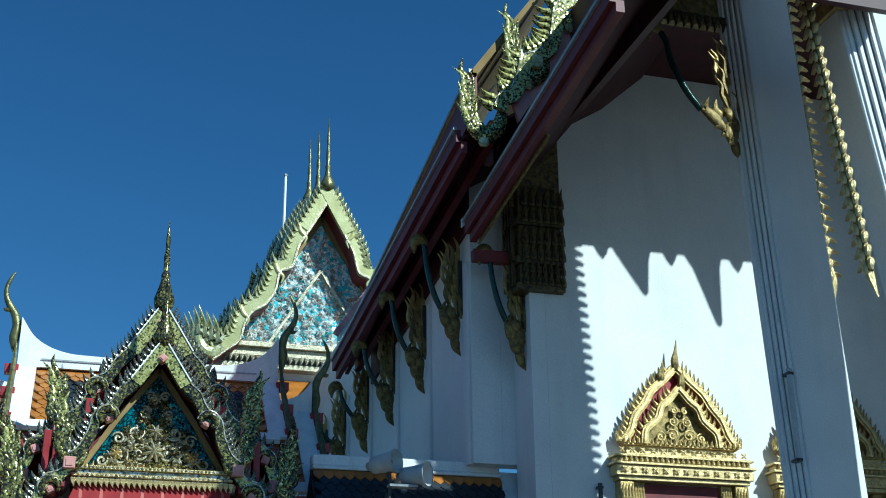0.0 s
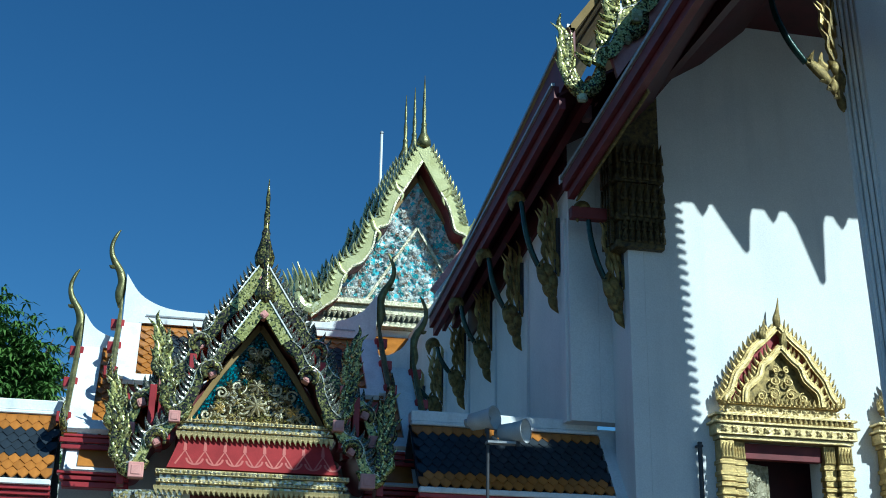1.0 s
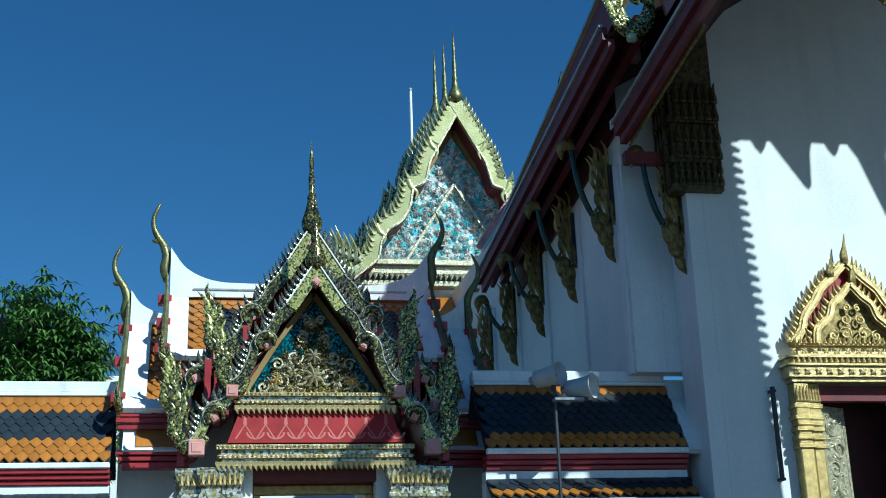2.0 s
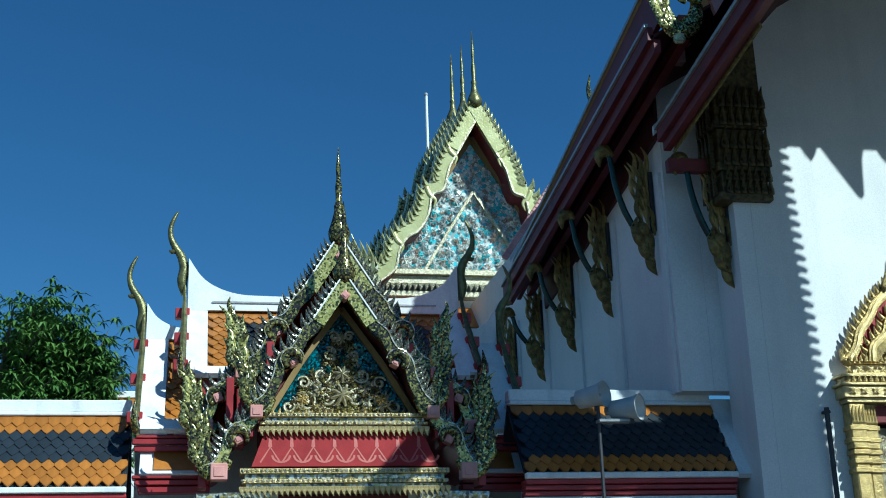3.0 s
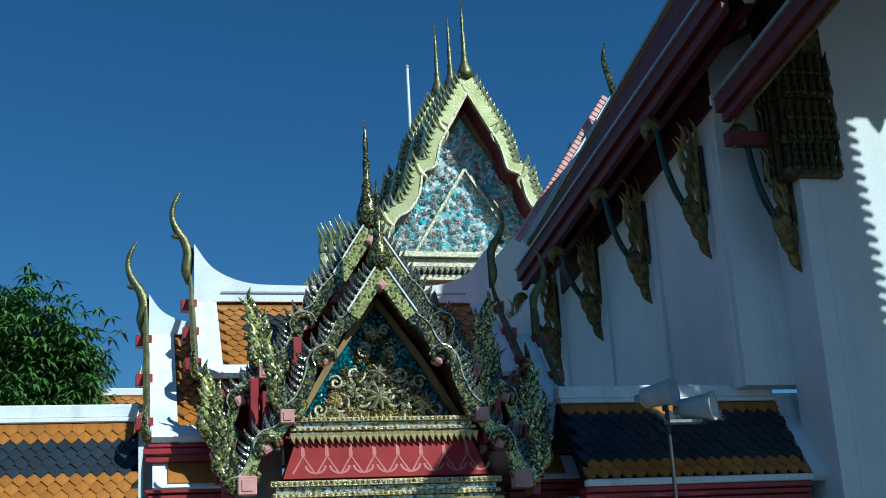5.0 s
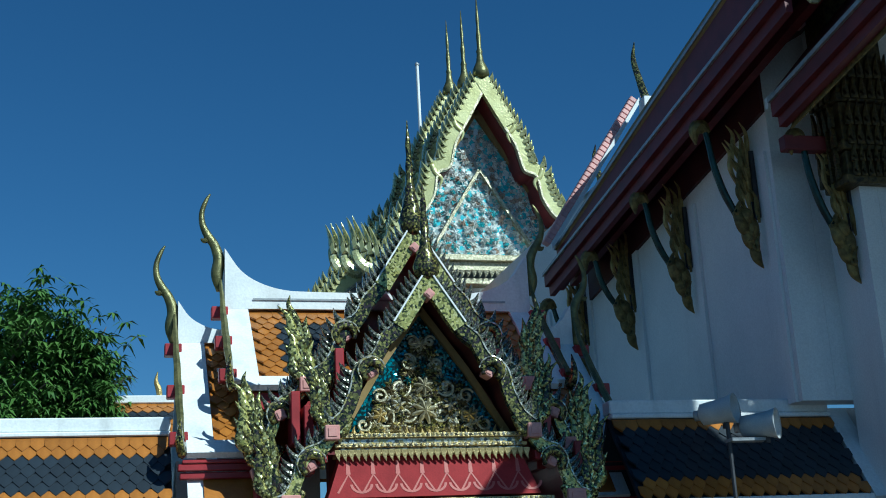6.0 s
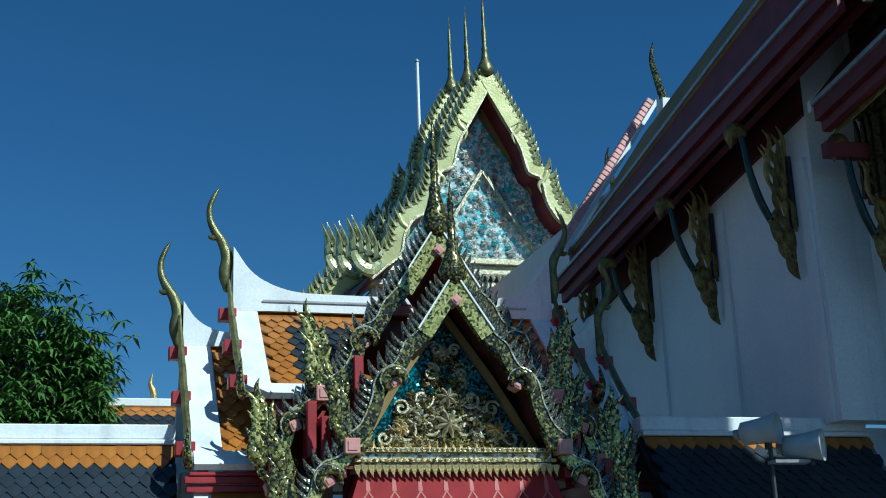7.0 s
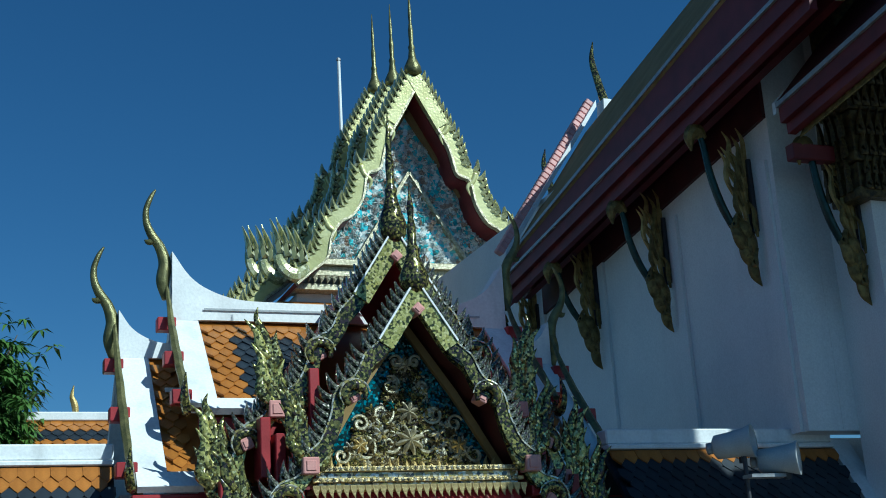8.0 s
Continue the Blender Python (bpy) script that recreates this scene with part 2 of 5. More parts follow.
def sweep(bm, points, radii, sides=8, flat=1.0, side=(0, 1, 0), n=6):
    """A tapering, slightly flattened body along a smooth curve. side: the way across the curve's plane."""
    pts = spline(points, n)
    rad = [r.x for r in spline([(r, 0, 0) for r in radii], max(1, round((len(pts) - 1) / (len(radii) - 1))))]
    s = Vector(side).normalized()
    rings = []
    for i, p in enumerate(pts):
        t = (pts[min(i + 1, len(pts) - 1)] - pts[max(i - 1, 0)]).normalized()
        nrm = t.cross(s).normalized()
        r = max(0.003, rad[min(i, len(rad) - 1)])
        rings.append([p + nrm * (r * math.cos(math.tau * k / sides)) + s * (flat * r * math.sin(math.tau * k / sides)) for k in range(sides)])
    return loft(bm, rings)


def lathe(bm, at, profile, sides=12, square=False):
    """A turned body: profile is (radius, height) from the bottom up."""
    x, y, z = at
    rings = []
    for r, h in profile:
        ring = []
        for k in range(sides):
            a = math.tau * (k + 0.5) / sides
            q = 1 / max(abs(math.cos(a)), abs(math.sin(a))) if square else 1
            ring.append((x + r * q * math.cos(a), y + r * q * math.sin(a), z + h))
        rings.append(ring)
    return loft(bm, rings)


def ribbon(bm, path, width, y0, y1):
    """A board in an upright plane that follows a curved path of (x, z), from y0 to y1."""
    pts = [Vector((p[0], 0, p[1])) for p in path]
    rings = []
    for i, p in enumerate(pts):
        t = (pts[min(i + 1, len(pts) - 1)] - pts[max(i - 1, 0)]).normalized()
        nrm = Vector((t.z, 0, -t.x))
        w = width * 0.5
        a, b = p + nrm * w, p - nrm * w
        rings.append([(a.x, y0, a.z), (b.x, y0, b.z), (b.x, y1, b.z), (a.x, y1, a.z)])
    return loft(bm, rings)


def flame_mesh(name, mat, height, width, depth):
    """One upright flame-shaped leaf, base at the origin, that leans over at its tip."""
    bm = bmesh.new()
    side = [(-0.5, 0.0), (-0.52, 0.2), (-0.36, 0.45), (-0.12, 0.72), (0.26, 1.0), (0.22, 0.74), (0.26, 0.5), (0.44, 0.25), (0.45, 0.0)]
    front = [bm.verts.new((x * width, -depth * 0.5, z * height)) for x, z in side]
    back = [bm.verts.new((x * width, depth * 0.5, z * height)) for x, z in side]
    ridge = [bm.verts.new((-0.04 * width, -depth, 0.1 * height)), bm.verts.new((-0.05 * width, -depth, 0.5 * height))]
    n = len(side)
    for i in range(n):
        j = (i + 1) % n
        bm.faces.new((back[i], back[j], front[j], front[i]))
    bm.faces.new(back)
    for i in range(n):
        j = (i + 1) % n
        mid = ridge[1] if 0.3 < (side[i][1] + side[j][1]) / 2 else ridge[0]
        bm.faces.new((front[i], front[j], mid))
    bm.faces.new((front[2], ridge[0], ridge[1]))
    bm.faces.new((front[7], ridge[1], ridge[0]))
    return mesh_of(name, bm, mat)


def leaves_along(name, me, path, gap, y, parent, s=1, lift=0.0, lean=0.0, start=0.0, size=1.0):
    """Crest leaves in a row along the upper side of a board. s: -1 for the falling left side, 1 for the right."""
    pts = [Vector((p[0], 0, p[1])) for p in path]
    run, nxt = 0.0, start
    for a, b in zip(pts, pts[1:]):
        d = (b - a).length
        while run + d >= nxt and d > 1e-6:
            p = a + (b - a) * ((nxt - run) / d)
            t = (b - a).normalized()
            nrm = Vector((-t.z * s, 0, t.x * s)) * (1 if s > 0 else 1)
            if nrm.z < 0 and abs(t.x) > 0.05:
                nrm = -nrm
            ang = math.atan2(nrm.x, nrm.z)
            m = Matrix.Translation((p.x + nrm.x * lift, y, p.z + nrm.z * lift)) @ Matrix.Rotation(ang * (1 - lean), 4, "Y") @ Matrix.Diagonal((-s * size, size, size, 1))
            place(name, me, m, parent)
            nxt += gap
        run += d


def mirror(path, s):
    return [(s * p[0], p[1]) for p in path]


def smooth2(path, n=5):
    return [(p.x, p.z) for p in spline([(q[0], 0, q[1]) for q in path], n)]


TILES = {}


def tile_mesh(mat, w, h):
    """A pointed glazed roof tile: width w along x, hanging down h, a little thicker at the tip."""
    key = (mat.name, round(w, 3), round(h, 3))
    if key not in TILES:
        bm = bmesh.new()
        out = [(-w / 2, 0), (w / 2, 0), (w / 2, -h * 0.55), (w * 0.26, -h * 0.80), (0, -h), (-w * 0.26, -h * 0.80), (-w / 2, -h * 0.55)]
        top = [bm.verts.new((x, v, 0.012 + 0.018 * (-v / h))) for x, v in out]
        low = [bm.verts.new((x, v, -0.006)) for x, v in out]
        bm.faces.new(top)
        for i in range(len(out)):
            j = (i + 1) % len(out)
            bm.faces.new((low[i], low[j], top[j], top[i]))
        TILES[key] = mesh_of("roof_tile", bm, mat)
    return TILES[key]


def tile_field(parent, x0, x1, ridge, eave, w, row, edge_cols, edge_top, edge_low):
    """Covers a slope that falls towards -y from ridge (y, z) to eave (y, z) with overlapping tiles: a bright border round a dark field.
    edge_cols: border columns at the (left, right) ends."""
    v = Vector((0, eave[0] - ridge[0], eave[1] - ridge[1]))
    length = v.length
    v.normalize()
    up = -v
    nrm = Vector((1, 0, 0)).cross(up).normalized()
    m0 = Matrix(((1, up.x, nrm.x), (0, up.y, nrm.y), (0, up.z, nrm.z))).to_4x4()
    rows = int(length / row)
    cols = int((x1 - x0) / w)
    w = (x1 - x0) / cols
    rnd = random.Random(int(x0 * 100) + int(eave[1] * 10))
    for r in range(rows):
        off = 0.5 if r % 2 else 0.0
        for c in range(cols + (0 if r % 2 == 0 else -1)):
            x = x0 + (c + 0.5 + off) * w
            p = Vector((x, ridge[0], ridge[1])) + v * (r * row) + nrm * (0.012 + rnd.uniform(-0.004, 0.004))
            border = c < edge_cols[0] or c >= cols - edge_cols[1] or r < edge_top or r >= rows - edge_low
            me = tile_mesh(ORANGE if border else BLUE, w * 0.985, row * 1.55)
            turn = Matrix.Rotation(rnd.uniform(-0.015, 0.015), 4, "Z")
            place("roof_tile", me, Matrix.Translation(p) @ m0 @ turn, parent)


def slope_board(x0, x1, ridge, eave, t=0.06, lift=0.0):
    """A slab that lies along a slope falling towards -y."""
    d = Vector((0, eave[0] - ridge[0], eave[1] - ridge[1])).normalized()
    n = Vector((0, -d.z, d.y)) * -1
    if n.z < 0:
        n = -n
    a, b = Vector((0, *ridge)) + n * lift, Vector((0, *eave)) + n * lift
    ring = [a, b, b - n * t, a - n * t]
    return loft(bmesh.new(), [[(x0, q.y, q.z) for q in ring], [(x1, q.y, q.z) for q in ring]])


# ---- ground ----
ground = part("ground", boxed(-900, 900, -900, 900, GROUND - 0.4, GROUND), PAVING)
tagged(ground, "dark granite paving of the temple court", "ground", kind="structure")

# ---- the gate: a porch of stacked gables before a cross roof ----
lay(y=(0.76, -0.07))
gate = thing("gatehouse", (0, 3, 0), "ornate temple gatehouse with mosaic gables and orange tiled roof", "gatehouse")
CREST = flame_mesh("crest_leaf", TOOTH, 0.25, 0.115, 0.07)
CRESTGOLD = flame_mesh("crest_leaf", NAGA, 0.26, 0.13, 0.05)

FRONT = smooth2([(0, 6.70), (-0.20, 6.40), (-0.42, 6.06), (-0.60, 5.90), (-0.70, 5.70), (-0.78, 5.60), (-0.90, 5.54), (-1.0, 5.40), (-1.05, 5.16), (-1.18, 4.88), (-1.34, 4.74)])
BACK = smooth2([(0, 7.55), (-0.22, 7.2), (-0.48, 6.80), (-0.68, 6.58), (-0.77, 6.40), (-0.86, 6.30), (-0.98, 6.24), (-1.08, 6.10), (-1.13, 5.88), (-1.26, 5.66), (-1.50, 5.52)])
LOWER = smooth2([(-1.30, 4.72), (-1.42, 4.52), (-1.52, 4.46), (-1.64, 4.42), (-1.75, 4.28), (-1.80, 4.08), (-1.92, 3.86), (-2.06, 3.80)])
OUTER = smooth2([(-1.52, 5.50), (-1.64, 5.32), (-1.75, 5.25), (-1.86, 5.20), (-1.97, 5.05), (-2.02, 4.84), (-2.14, 4.62), (-2.26, 4.56)])




def gable_layer(path, y, width, leaf, arm, s):
    """One bargeboard: a straight bright arm at the top, then a darker body that winds down in waves."""
    side = mirror(path, s * -1)
    cut = arm if arm else 0
    if cut:
        a, e = side[0], side[cut]
        board = part("bargeboard", ribbon(bmesh.new(), [a, ((a[0] + e[0]) / 2, (a[1] + e[1]) / 2), e], width * 1.4, y - 0.03 + 0.005 * s, y + 0.12 + 0.005 * s), NAGA, gate, "straight bargeboard arm of pale green gold mosaic")
        part("silver_edge", ribbon(bmesh.new(), [(a[0] + s * width * 0.48, a[1] + width * 0.42), (e[0] + s * width * 0.48, e[1] + width * 0.42)], 0.022, y - 0.05, y + 0.13), TRIM, board, "thin silver edge")
    body = part("bargeboard", ribbon(bmesh.new(), side[max(0, cut - 1):], width, y, y + 0.12), DARKNAGA if cut else NAGA, gate, "winding naga bargeboard of dark green mosaic")
    part("inner_edge", ribbon(bmesh.new(), [(p[0], p[1] - width * 0.62) for p in side], width * 0.30, y + 0.02, y + 0.2), DARKNAGA, body)
    part("silver_edge", ribbon(bmesh.new(), [(p[0] + s * width * 0.40, p[1] + width * 0.40) for p in side[max(0, cut - 1):]], 0.020, y - 0.02, y + 0.14), SILVER, body, "thin silver edge")
    leaves_along("crest_leaf", leaf, side, 0.105, y + 0.07, gate, s=s, lift=width * 0.42, lean=0.35, start=0.12, size=1.0)


def feathered(parent, name, pts, rad, s, scale, dark, bright, label=""):
    """A rearing naga: a body that dips, rears and narrows to a hooked tip, with layered feathers of flame hugging its back.
    pts run from the body to the tip; s is the outward side."""
    y = Vector(pts[0]).y
    body = part(name, sweep(bmesh.new(), pts, [r * scale for r in rad], 9, 0.6), bright, parent, label, smooth=True)
    curve = spline(pts, 6)
    last = len(curve) - 1
    start = int(last * 0.30)
    for i, (f, q) in enumerate(((0.0, 1), (0.05, -1), (0.20, 1), (0.30, -1), (0.42, 1))):
        k = start + int((last - start) * f)
        run = [curve[min(last, k + d)] for d in (0, 3, 7, 11)]
        w = scale * (1.0 - 0.5 * f)
        off = [0.02, 0.13, 0.13, 0.24] if q > 0 else [0.02, 0.10, 0.09, 0.17]
        line = [p + Vector((q * s * o * w, -0.03 * w - 0.02 * (q > 0), 0.02 * j)) for j, (p, o) in enumerate(zip(run, off))]
        part("flame_feather", sweep(bmesh.new(), line, [0.05 * w, 0.085 * w, 0.055 * w, 0.004], 7, 0.6, n=4), dark if i % 3 else bright, body, smooth=True)
    return body


def naga_finial(base, tip, bulge, y, s, scale=1.0):
    """A gate finial: reared up from the foot of a bargeboard and leaning outwards."""
    b, t = Vector((base[0], y, base[1])), Vector((tip[0], y, tip[1]))
    h = t - b
    out = Vector((s, 0, 0)) * bulge
    pts = [b - out * 3.0 + Vector((0, 0, 0.12)), b - out * 1.5 - Vector((0, 0, 0.08)), b + out * 0.3 - Vector((0, 0, 0.04)), b + h * 0.16 + out * 0.7, b + h * 0.36 + out * 0.25, b + h * 0.55 - out * 0.1, b + h * 0.74 + out * 0.1, b + h * 0.89 + out * 0.5, t]
    return feathered(gate, "naga_finial", pts, [0.085, 0.12, 0.13, 0.115, 0.10, 0.08, 0.06, 0.035, 0.006], s, scale, NAGA if y > 0.5 else DARKNAGA, FINIAL, "rearing naga head of green and gold mosaic")


def pink_end(x, y, z, size, tilt=0.0):
    """The end of a roof beam: a pink block with a framed, raised flower square."""
    bm = bmesh.new()
    box(bm, -size / 2, size / 2, 0, 0.3, -size / 2, size / 2, 0.012)
    box(bm, -size * 0.3, size * 0.3, -0.015, 0.0, -size * 0.3, size * 0.3, 0.006)
    bmesh.ops.transform(bm, matrix=Matrix.Translation((x, y, z)) @ Matrix.Rotation(tilt, 4, "Y"), verts=bm.verts)
    part("beam_end", bm, PINK, gate, "pink glazed beam end")


for s in (-1, 1):
    gable_layer(FRONT, -0.30, 0.155, CREST, 10, s)
    gable_layer(BACK, 0.62, 0.17, CREST, 10, s)
    gable_layer(LOWER, -0.22, 0.145, CREST, 0, s)
    gable_layer(OUTER, 0.70, 0.145, CREST, 0, s)
    # roof skins behind the boards
    part("porch_roof", ribbon(bmesh.new(), [(p[0], p[1] + 0.03) for p in mirror(FRONT, -s)], 0.05, -0.18, 0.9), RED, gate, "red lacquered porch roof boards")
    # separate under-skin that carries the underside's shade as a darker red
    part("porch_soffit", ribbon(bmesh.new(), [(p[0], p[1] - 0.03) for p in mirror(FRONT, -s)], 0.05, -0.17, 0.9), SHADEDRED, gate, "underside boards of the porch roof, red darkened as by shade")
    part("porch_roof", ribbon(bmesh.new(), mirror(BACK, -s), 0.12, 0.74, 3.4), RED, gate)
    part("porch_roof", ribbon(bmesh.new(), mirror(LOWER, -s), 0.08, -0.10, 2.2), RED, gate)
    part("porch_roof", ribbon(bmesh.new(), mirror(OUTER, -s), 0.08, 0.82, 2.6), RED, gate)
    naga_finial((s * 1.50, 5.45), (s * 1.76, 6.66), 0.10, 0.66, s, 1.0)
    naga_finial((s * 2.22, 4.50), (s * 2.36, 5.62), 0.10, 0.74, s, 1.0)
    naga_finial((s * 1.36, 4.76), (s * 1.66, 5.72), 0.08, -0.22, s, 0.8)
    naga_finial((s * 2.06, 3.84), (s * 2.30, 5.02), 0.10, -0.16, s, 0.95)
    pink_end(s * 1.36, -0.36, 4.66, 0.19)
    pink_end(s * 1.90, -0.30, 3.76, 0.25)
    pink_end(s * 0.80, -0.26, 5.46, 0.13, s * 0.5)
    pink_end(s * 1.62, -0.20, 4.26, 0.13, s * 0.5)
    pink_end(s * 1.0, 0.66, 6.10, 0.13, s * 0.5)
    pink_end(s * 1.56, 0.56, 5.42, 0.20)
    pink_end(s * 2.10, 0.60, 4.56, 0.22)
    pink_end(s * 1.92, 0.62, 5.02, 0.14, s * 0.4)
    pink_end(s * 2.28, -0.05, 4.2, 0.15, s * 0.3)
    # arched curls of the naga bodies over the beam ends
    for x, y, z, r in ((0.82, -0.33, 5.46, 0.13), (1.62, -0.25, 4.26, 0.14), (1.02, 0.60, 6.10, 0.14), (1.92, 0.66, 5.02, 0.13)):
        arc = [(s * (x + r * math.cos(a)), y, z + r * math.sin(a)) for a in [math.radians(d) for d in (-60, -15, 30, 75, 120, 165, 205)]]
        curl = part("naga_curl", sweep(bmesh.new(), arc, [0.035, 0.06, 0.065, 0.06, 0.03], 8, 0.8, n=3), DARKNAGA, gate, "arched curl of dark green mosaic", smooth=True)
        rim = [(s * (x + (r + 0.055) * math.cos(a)), y - 0.03, z + (r + 0.055) * math.sin(a)) for a in [math.radians(d) for d in (-40, 0, 45, 90, 135, 170)]]
        part("silver_edge", sweep(bmesh.new(), rim, [0.008, 0.014, 0.014, 0.008], 5, 1.0, n=3), SILVER, curl)
    # red struts between the layers
    for x, y, z0, z1 in ((1.58, 0.3, 4.2, 5.1), (1.46, -0.1, 4.3, 4.75), (2.14, -0.02, 3.55, 4.2), (2.2, 0.5, 3.9, 4.6), (1.12, 0.5, 4.9, 5.9), (1.74, 0.4, 4.6, 5.3)):
        part("red_strut", boxed(s * x - 0.06, s * x + 0.06, y, y + 0.5, z0, z1, bevel=0.01), RED, gate)
pink_end(0, -0.40, 6.50, 0.12, math.pi / 4)
pink_end(0, 0.52, 7.36, 0.12, math.pi / 4)

# spires over both gable tips
for y, z, top, name in ((-0.24, 6.72, 8.10, "front"), (0.68, 7.55, 9.32, "rear")):
    h = top - z
    prof = [(0.10, 0), (0.17, 0.06 * h), (0.19, 0.14 * h), (0.12, 0.26 * h), (0.075, 0.36 * h), (0.085, 0.40 * h), (0.05, 0.45 * h), (0.058, 0.60 * h), (0.035, 0.68 * h), (0.045, 0.78 * h), (0.02, 0.9 * h), (0.006, h)]
    part("spire", lathe(bmesh.new(), (0, y, z), prof, 10), DARKNAGA, gate, "slim spire of dark green mosaic", smooth=True)

# pediment
PED_Y = 0.48
part("tympanum", slab(bmesh.new(), [(-1.12, 4.70), (1.12, 4.70), (0.62, 5.55), (0.0, 6.42), (-0.62, 5.55)], "y", PED_Y, PED_Y + 0.1), TEAL, gate, "pediment ground of teal mirror glass")
for s in (-1, 1):
    part("pediment_frame", ribbon(bmesh.new(), [(s * 0.0, 6.44), (s * 0.62, 5.58), (s * 1.16, 4.70)], 0.09, PED_Y - 0.10, PED_Y + 0.02), OLIVE, gate)


def scroll(bm, x, z, r, turn, s, y, thick=0.022):
    pts = []
    for k in range(22):
        a = turn + s * k * 0.42
        q = r * (1 - k / 25)
        pts.append((x + q * math.cos(a), y - 0.03 - 0.02 * math.sin(k * 0.3), z + q * math.sin(a)))
    sweep(bm, pts, [thick * 0.6, thick, thick * 1.2, thick], 6, 1.0, n=2)


def rosette(bm, x, y, z, r, petals=6, turn=0.0):
    """A small carved flower: petals round a raised heart."""
    c = bm.verts.new((x, y - r * 0.45, z))
    for k in range(petals):
        a = turn + math.tau * k / petals
        d = math.tau / petals * 0.42
        p = [bm.verts.new((x + q * r * math.cos(a + o), y - f * r, z + q * r * math.sin(a + o))) for q, o, f in ((0.55, -d, 0.10), (1.0, -d * 0.25, 0.02), (1.0, d * 0.25, 0.02), (0.55, d, 0.10), (0.62, 0, 0.36))]
        bm.faces.new((c, p[0], p[4])), bm.faces.new((c, p[4], p[3]))
        bm.faces.new((p[0], p[1], p[4])), bm.faces.new((p[1], p[2], p[4])), bm.faces.new((p[2], p[3], p[4]))


rnd = random.Random(4)
for s in (-1, 1):
    for x, z, r, turn in ((0.24, 4.98, 0.19, 0.5), (0.56, 4.92, 0.18, 1.2), (0.84, 4.84, 0.12, 1.8), (0.32, 5.34, 0.17, 2.2), (0.60, 5.22, 0.12, 0.4), (0.19, 5.68, 0.14, 1.1), (0.12, 5.98, 0.09, 0.3)):
        bm = bmesh.new()
        scroll(bm, s * x, z, r * 0.9, turn if s > 0 else math.pi - turn, s, PED_Y - 0.05, 0.022)
        part("carved_scroll", bm, SILVERGILT, gate, "silvered and gilded scrolling foliage")
for mat, amount, big in ((SILVERGILT, 120, 0.085), (SILVER, 130, 0.08), (DARKNAGA, 190, 0.10), (BRIGHTGILT, 25, 0.05), (DARKCARVE, 120, 0.09)):
    bm = bmesh.new()
    for k in range(amount):
        z = 4.74 + 1.25 * rnd.random() ** 1.5
        half = (6.22 - z) / 1.55 * 0.98
        x = rnd.uniform(-1, 1) * half * (0.92 if z < 5.4 else 0.6)
        rosette(bm, x, PED_Y - 0.01 - rnd.uniform(0, 0.09), z, rnd.uniform(0.5, 1.0) * big, rnd.choice((4, 5, 6)), rnd.uniform(0, 3))
    tagged(part("carved_foliage", bm, mat, gate, "dense small carved leaves and flowers"), kind="stuff")
for x, z, r, n, mat in ((0, 5.02, 0.19, 8, SILVERGILT), (0, 5.02, 0.10, 6, BRIGHTGILT), (0, 5.36, 0.14, 7, SILVERGILT), (0, 5.66, 0.11, 6, TEAL), (0, 5.92, 0.08, 6, SILVERGILT), (0.36, 5.10, 0.11, 6, SILVER), (-0.36, 5.10, 0.11, 6, SILVER), (0.62, 4.96, 0.10, 6, GILT), (-0.62, 4.96, 0.10, 6, GILT), (0.22, 5.44, 0.06, 6, TEAL), (-0.22, 5.44, 0.06, 6, TEAL), (0, 5.52, 0.05, 6, TEAL), (0.4, 4.84, 0.06, 5, SILVER), (-0.4, 4.84, 0.06, 5, SILVER)):
    bm = bmesh.new()
    rosette(bm, x, PED_Y - 0.12, z, r, n, 0.3)
    part("carved_flower", bm, mat, gate)
FLAMELET = flame_mesh("cornice_leaf", GILT, 0.13, 0.07, 0.03)
for i in range(22):
    x = -1.08 + i * 2.16 / 21
    place("cornice_leaf", FLAMELET, pose(x, PED_Y - 0.08, 4.70), gate)


def moulding(name, x0, x1, y, z, steps, mat, parent, label=""):
    """A stepped cornice: steps are (height, projection) from the bottom up."""
    for i, (h, p) in enumerate(steps):
        part(name, boxed(x0 - p, x1 + p, y - p, y + 0.4, z, z + h - 0.004, bevel=0.006), SILVER if i % 2 else mat, parent, label)
        z += h


def beads(x0, x1, y, z, r, step, mat, parent):
    """A row of small carved flowers along a beam."""
    bm = bmesh.new()
    n = int((x1 - x0) / step)
    for i in range(n + 1):
        rosette(bm, x0 + (x1 - x0) * i / n, y, z, r, 5, 0.3 * i)
    tagged(part("bead_row", bm, mat, parent, "row of small silvered flowers"), kind="stuff")


DROP = flame_mesh("hanging_leaf", BRIGHTGILT, 0.15, 0.085, 0.04)
moulding("upper_beam", -1.22, 1.22, -0.02, 4.38, [(0.05, 0.06), (0.06, 0.02), (0.05, 0.08), (0.07, 0.03), (0.06, 0.10)], BRIGHTGILT, gate, "gilded cornice beam")
for i in range(30):
    place("hanging_leaf", DROP, pose(-1.27 + i * 2.54 / 29, -0.165, 4.45, 190, 0, 0), gate)
beads(-1.2, 1.2, -0.105, 4.51, 0.032, 0.075, SILVER, gate)
beads(-1.3, 1.3, -0.125, 4.64, 0.03, 0.065, SILVER, gate)
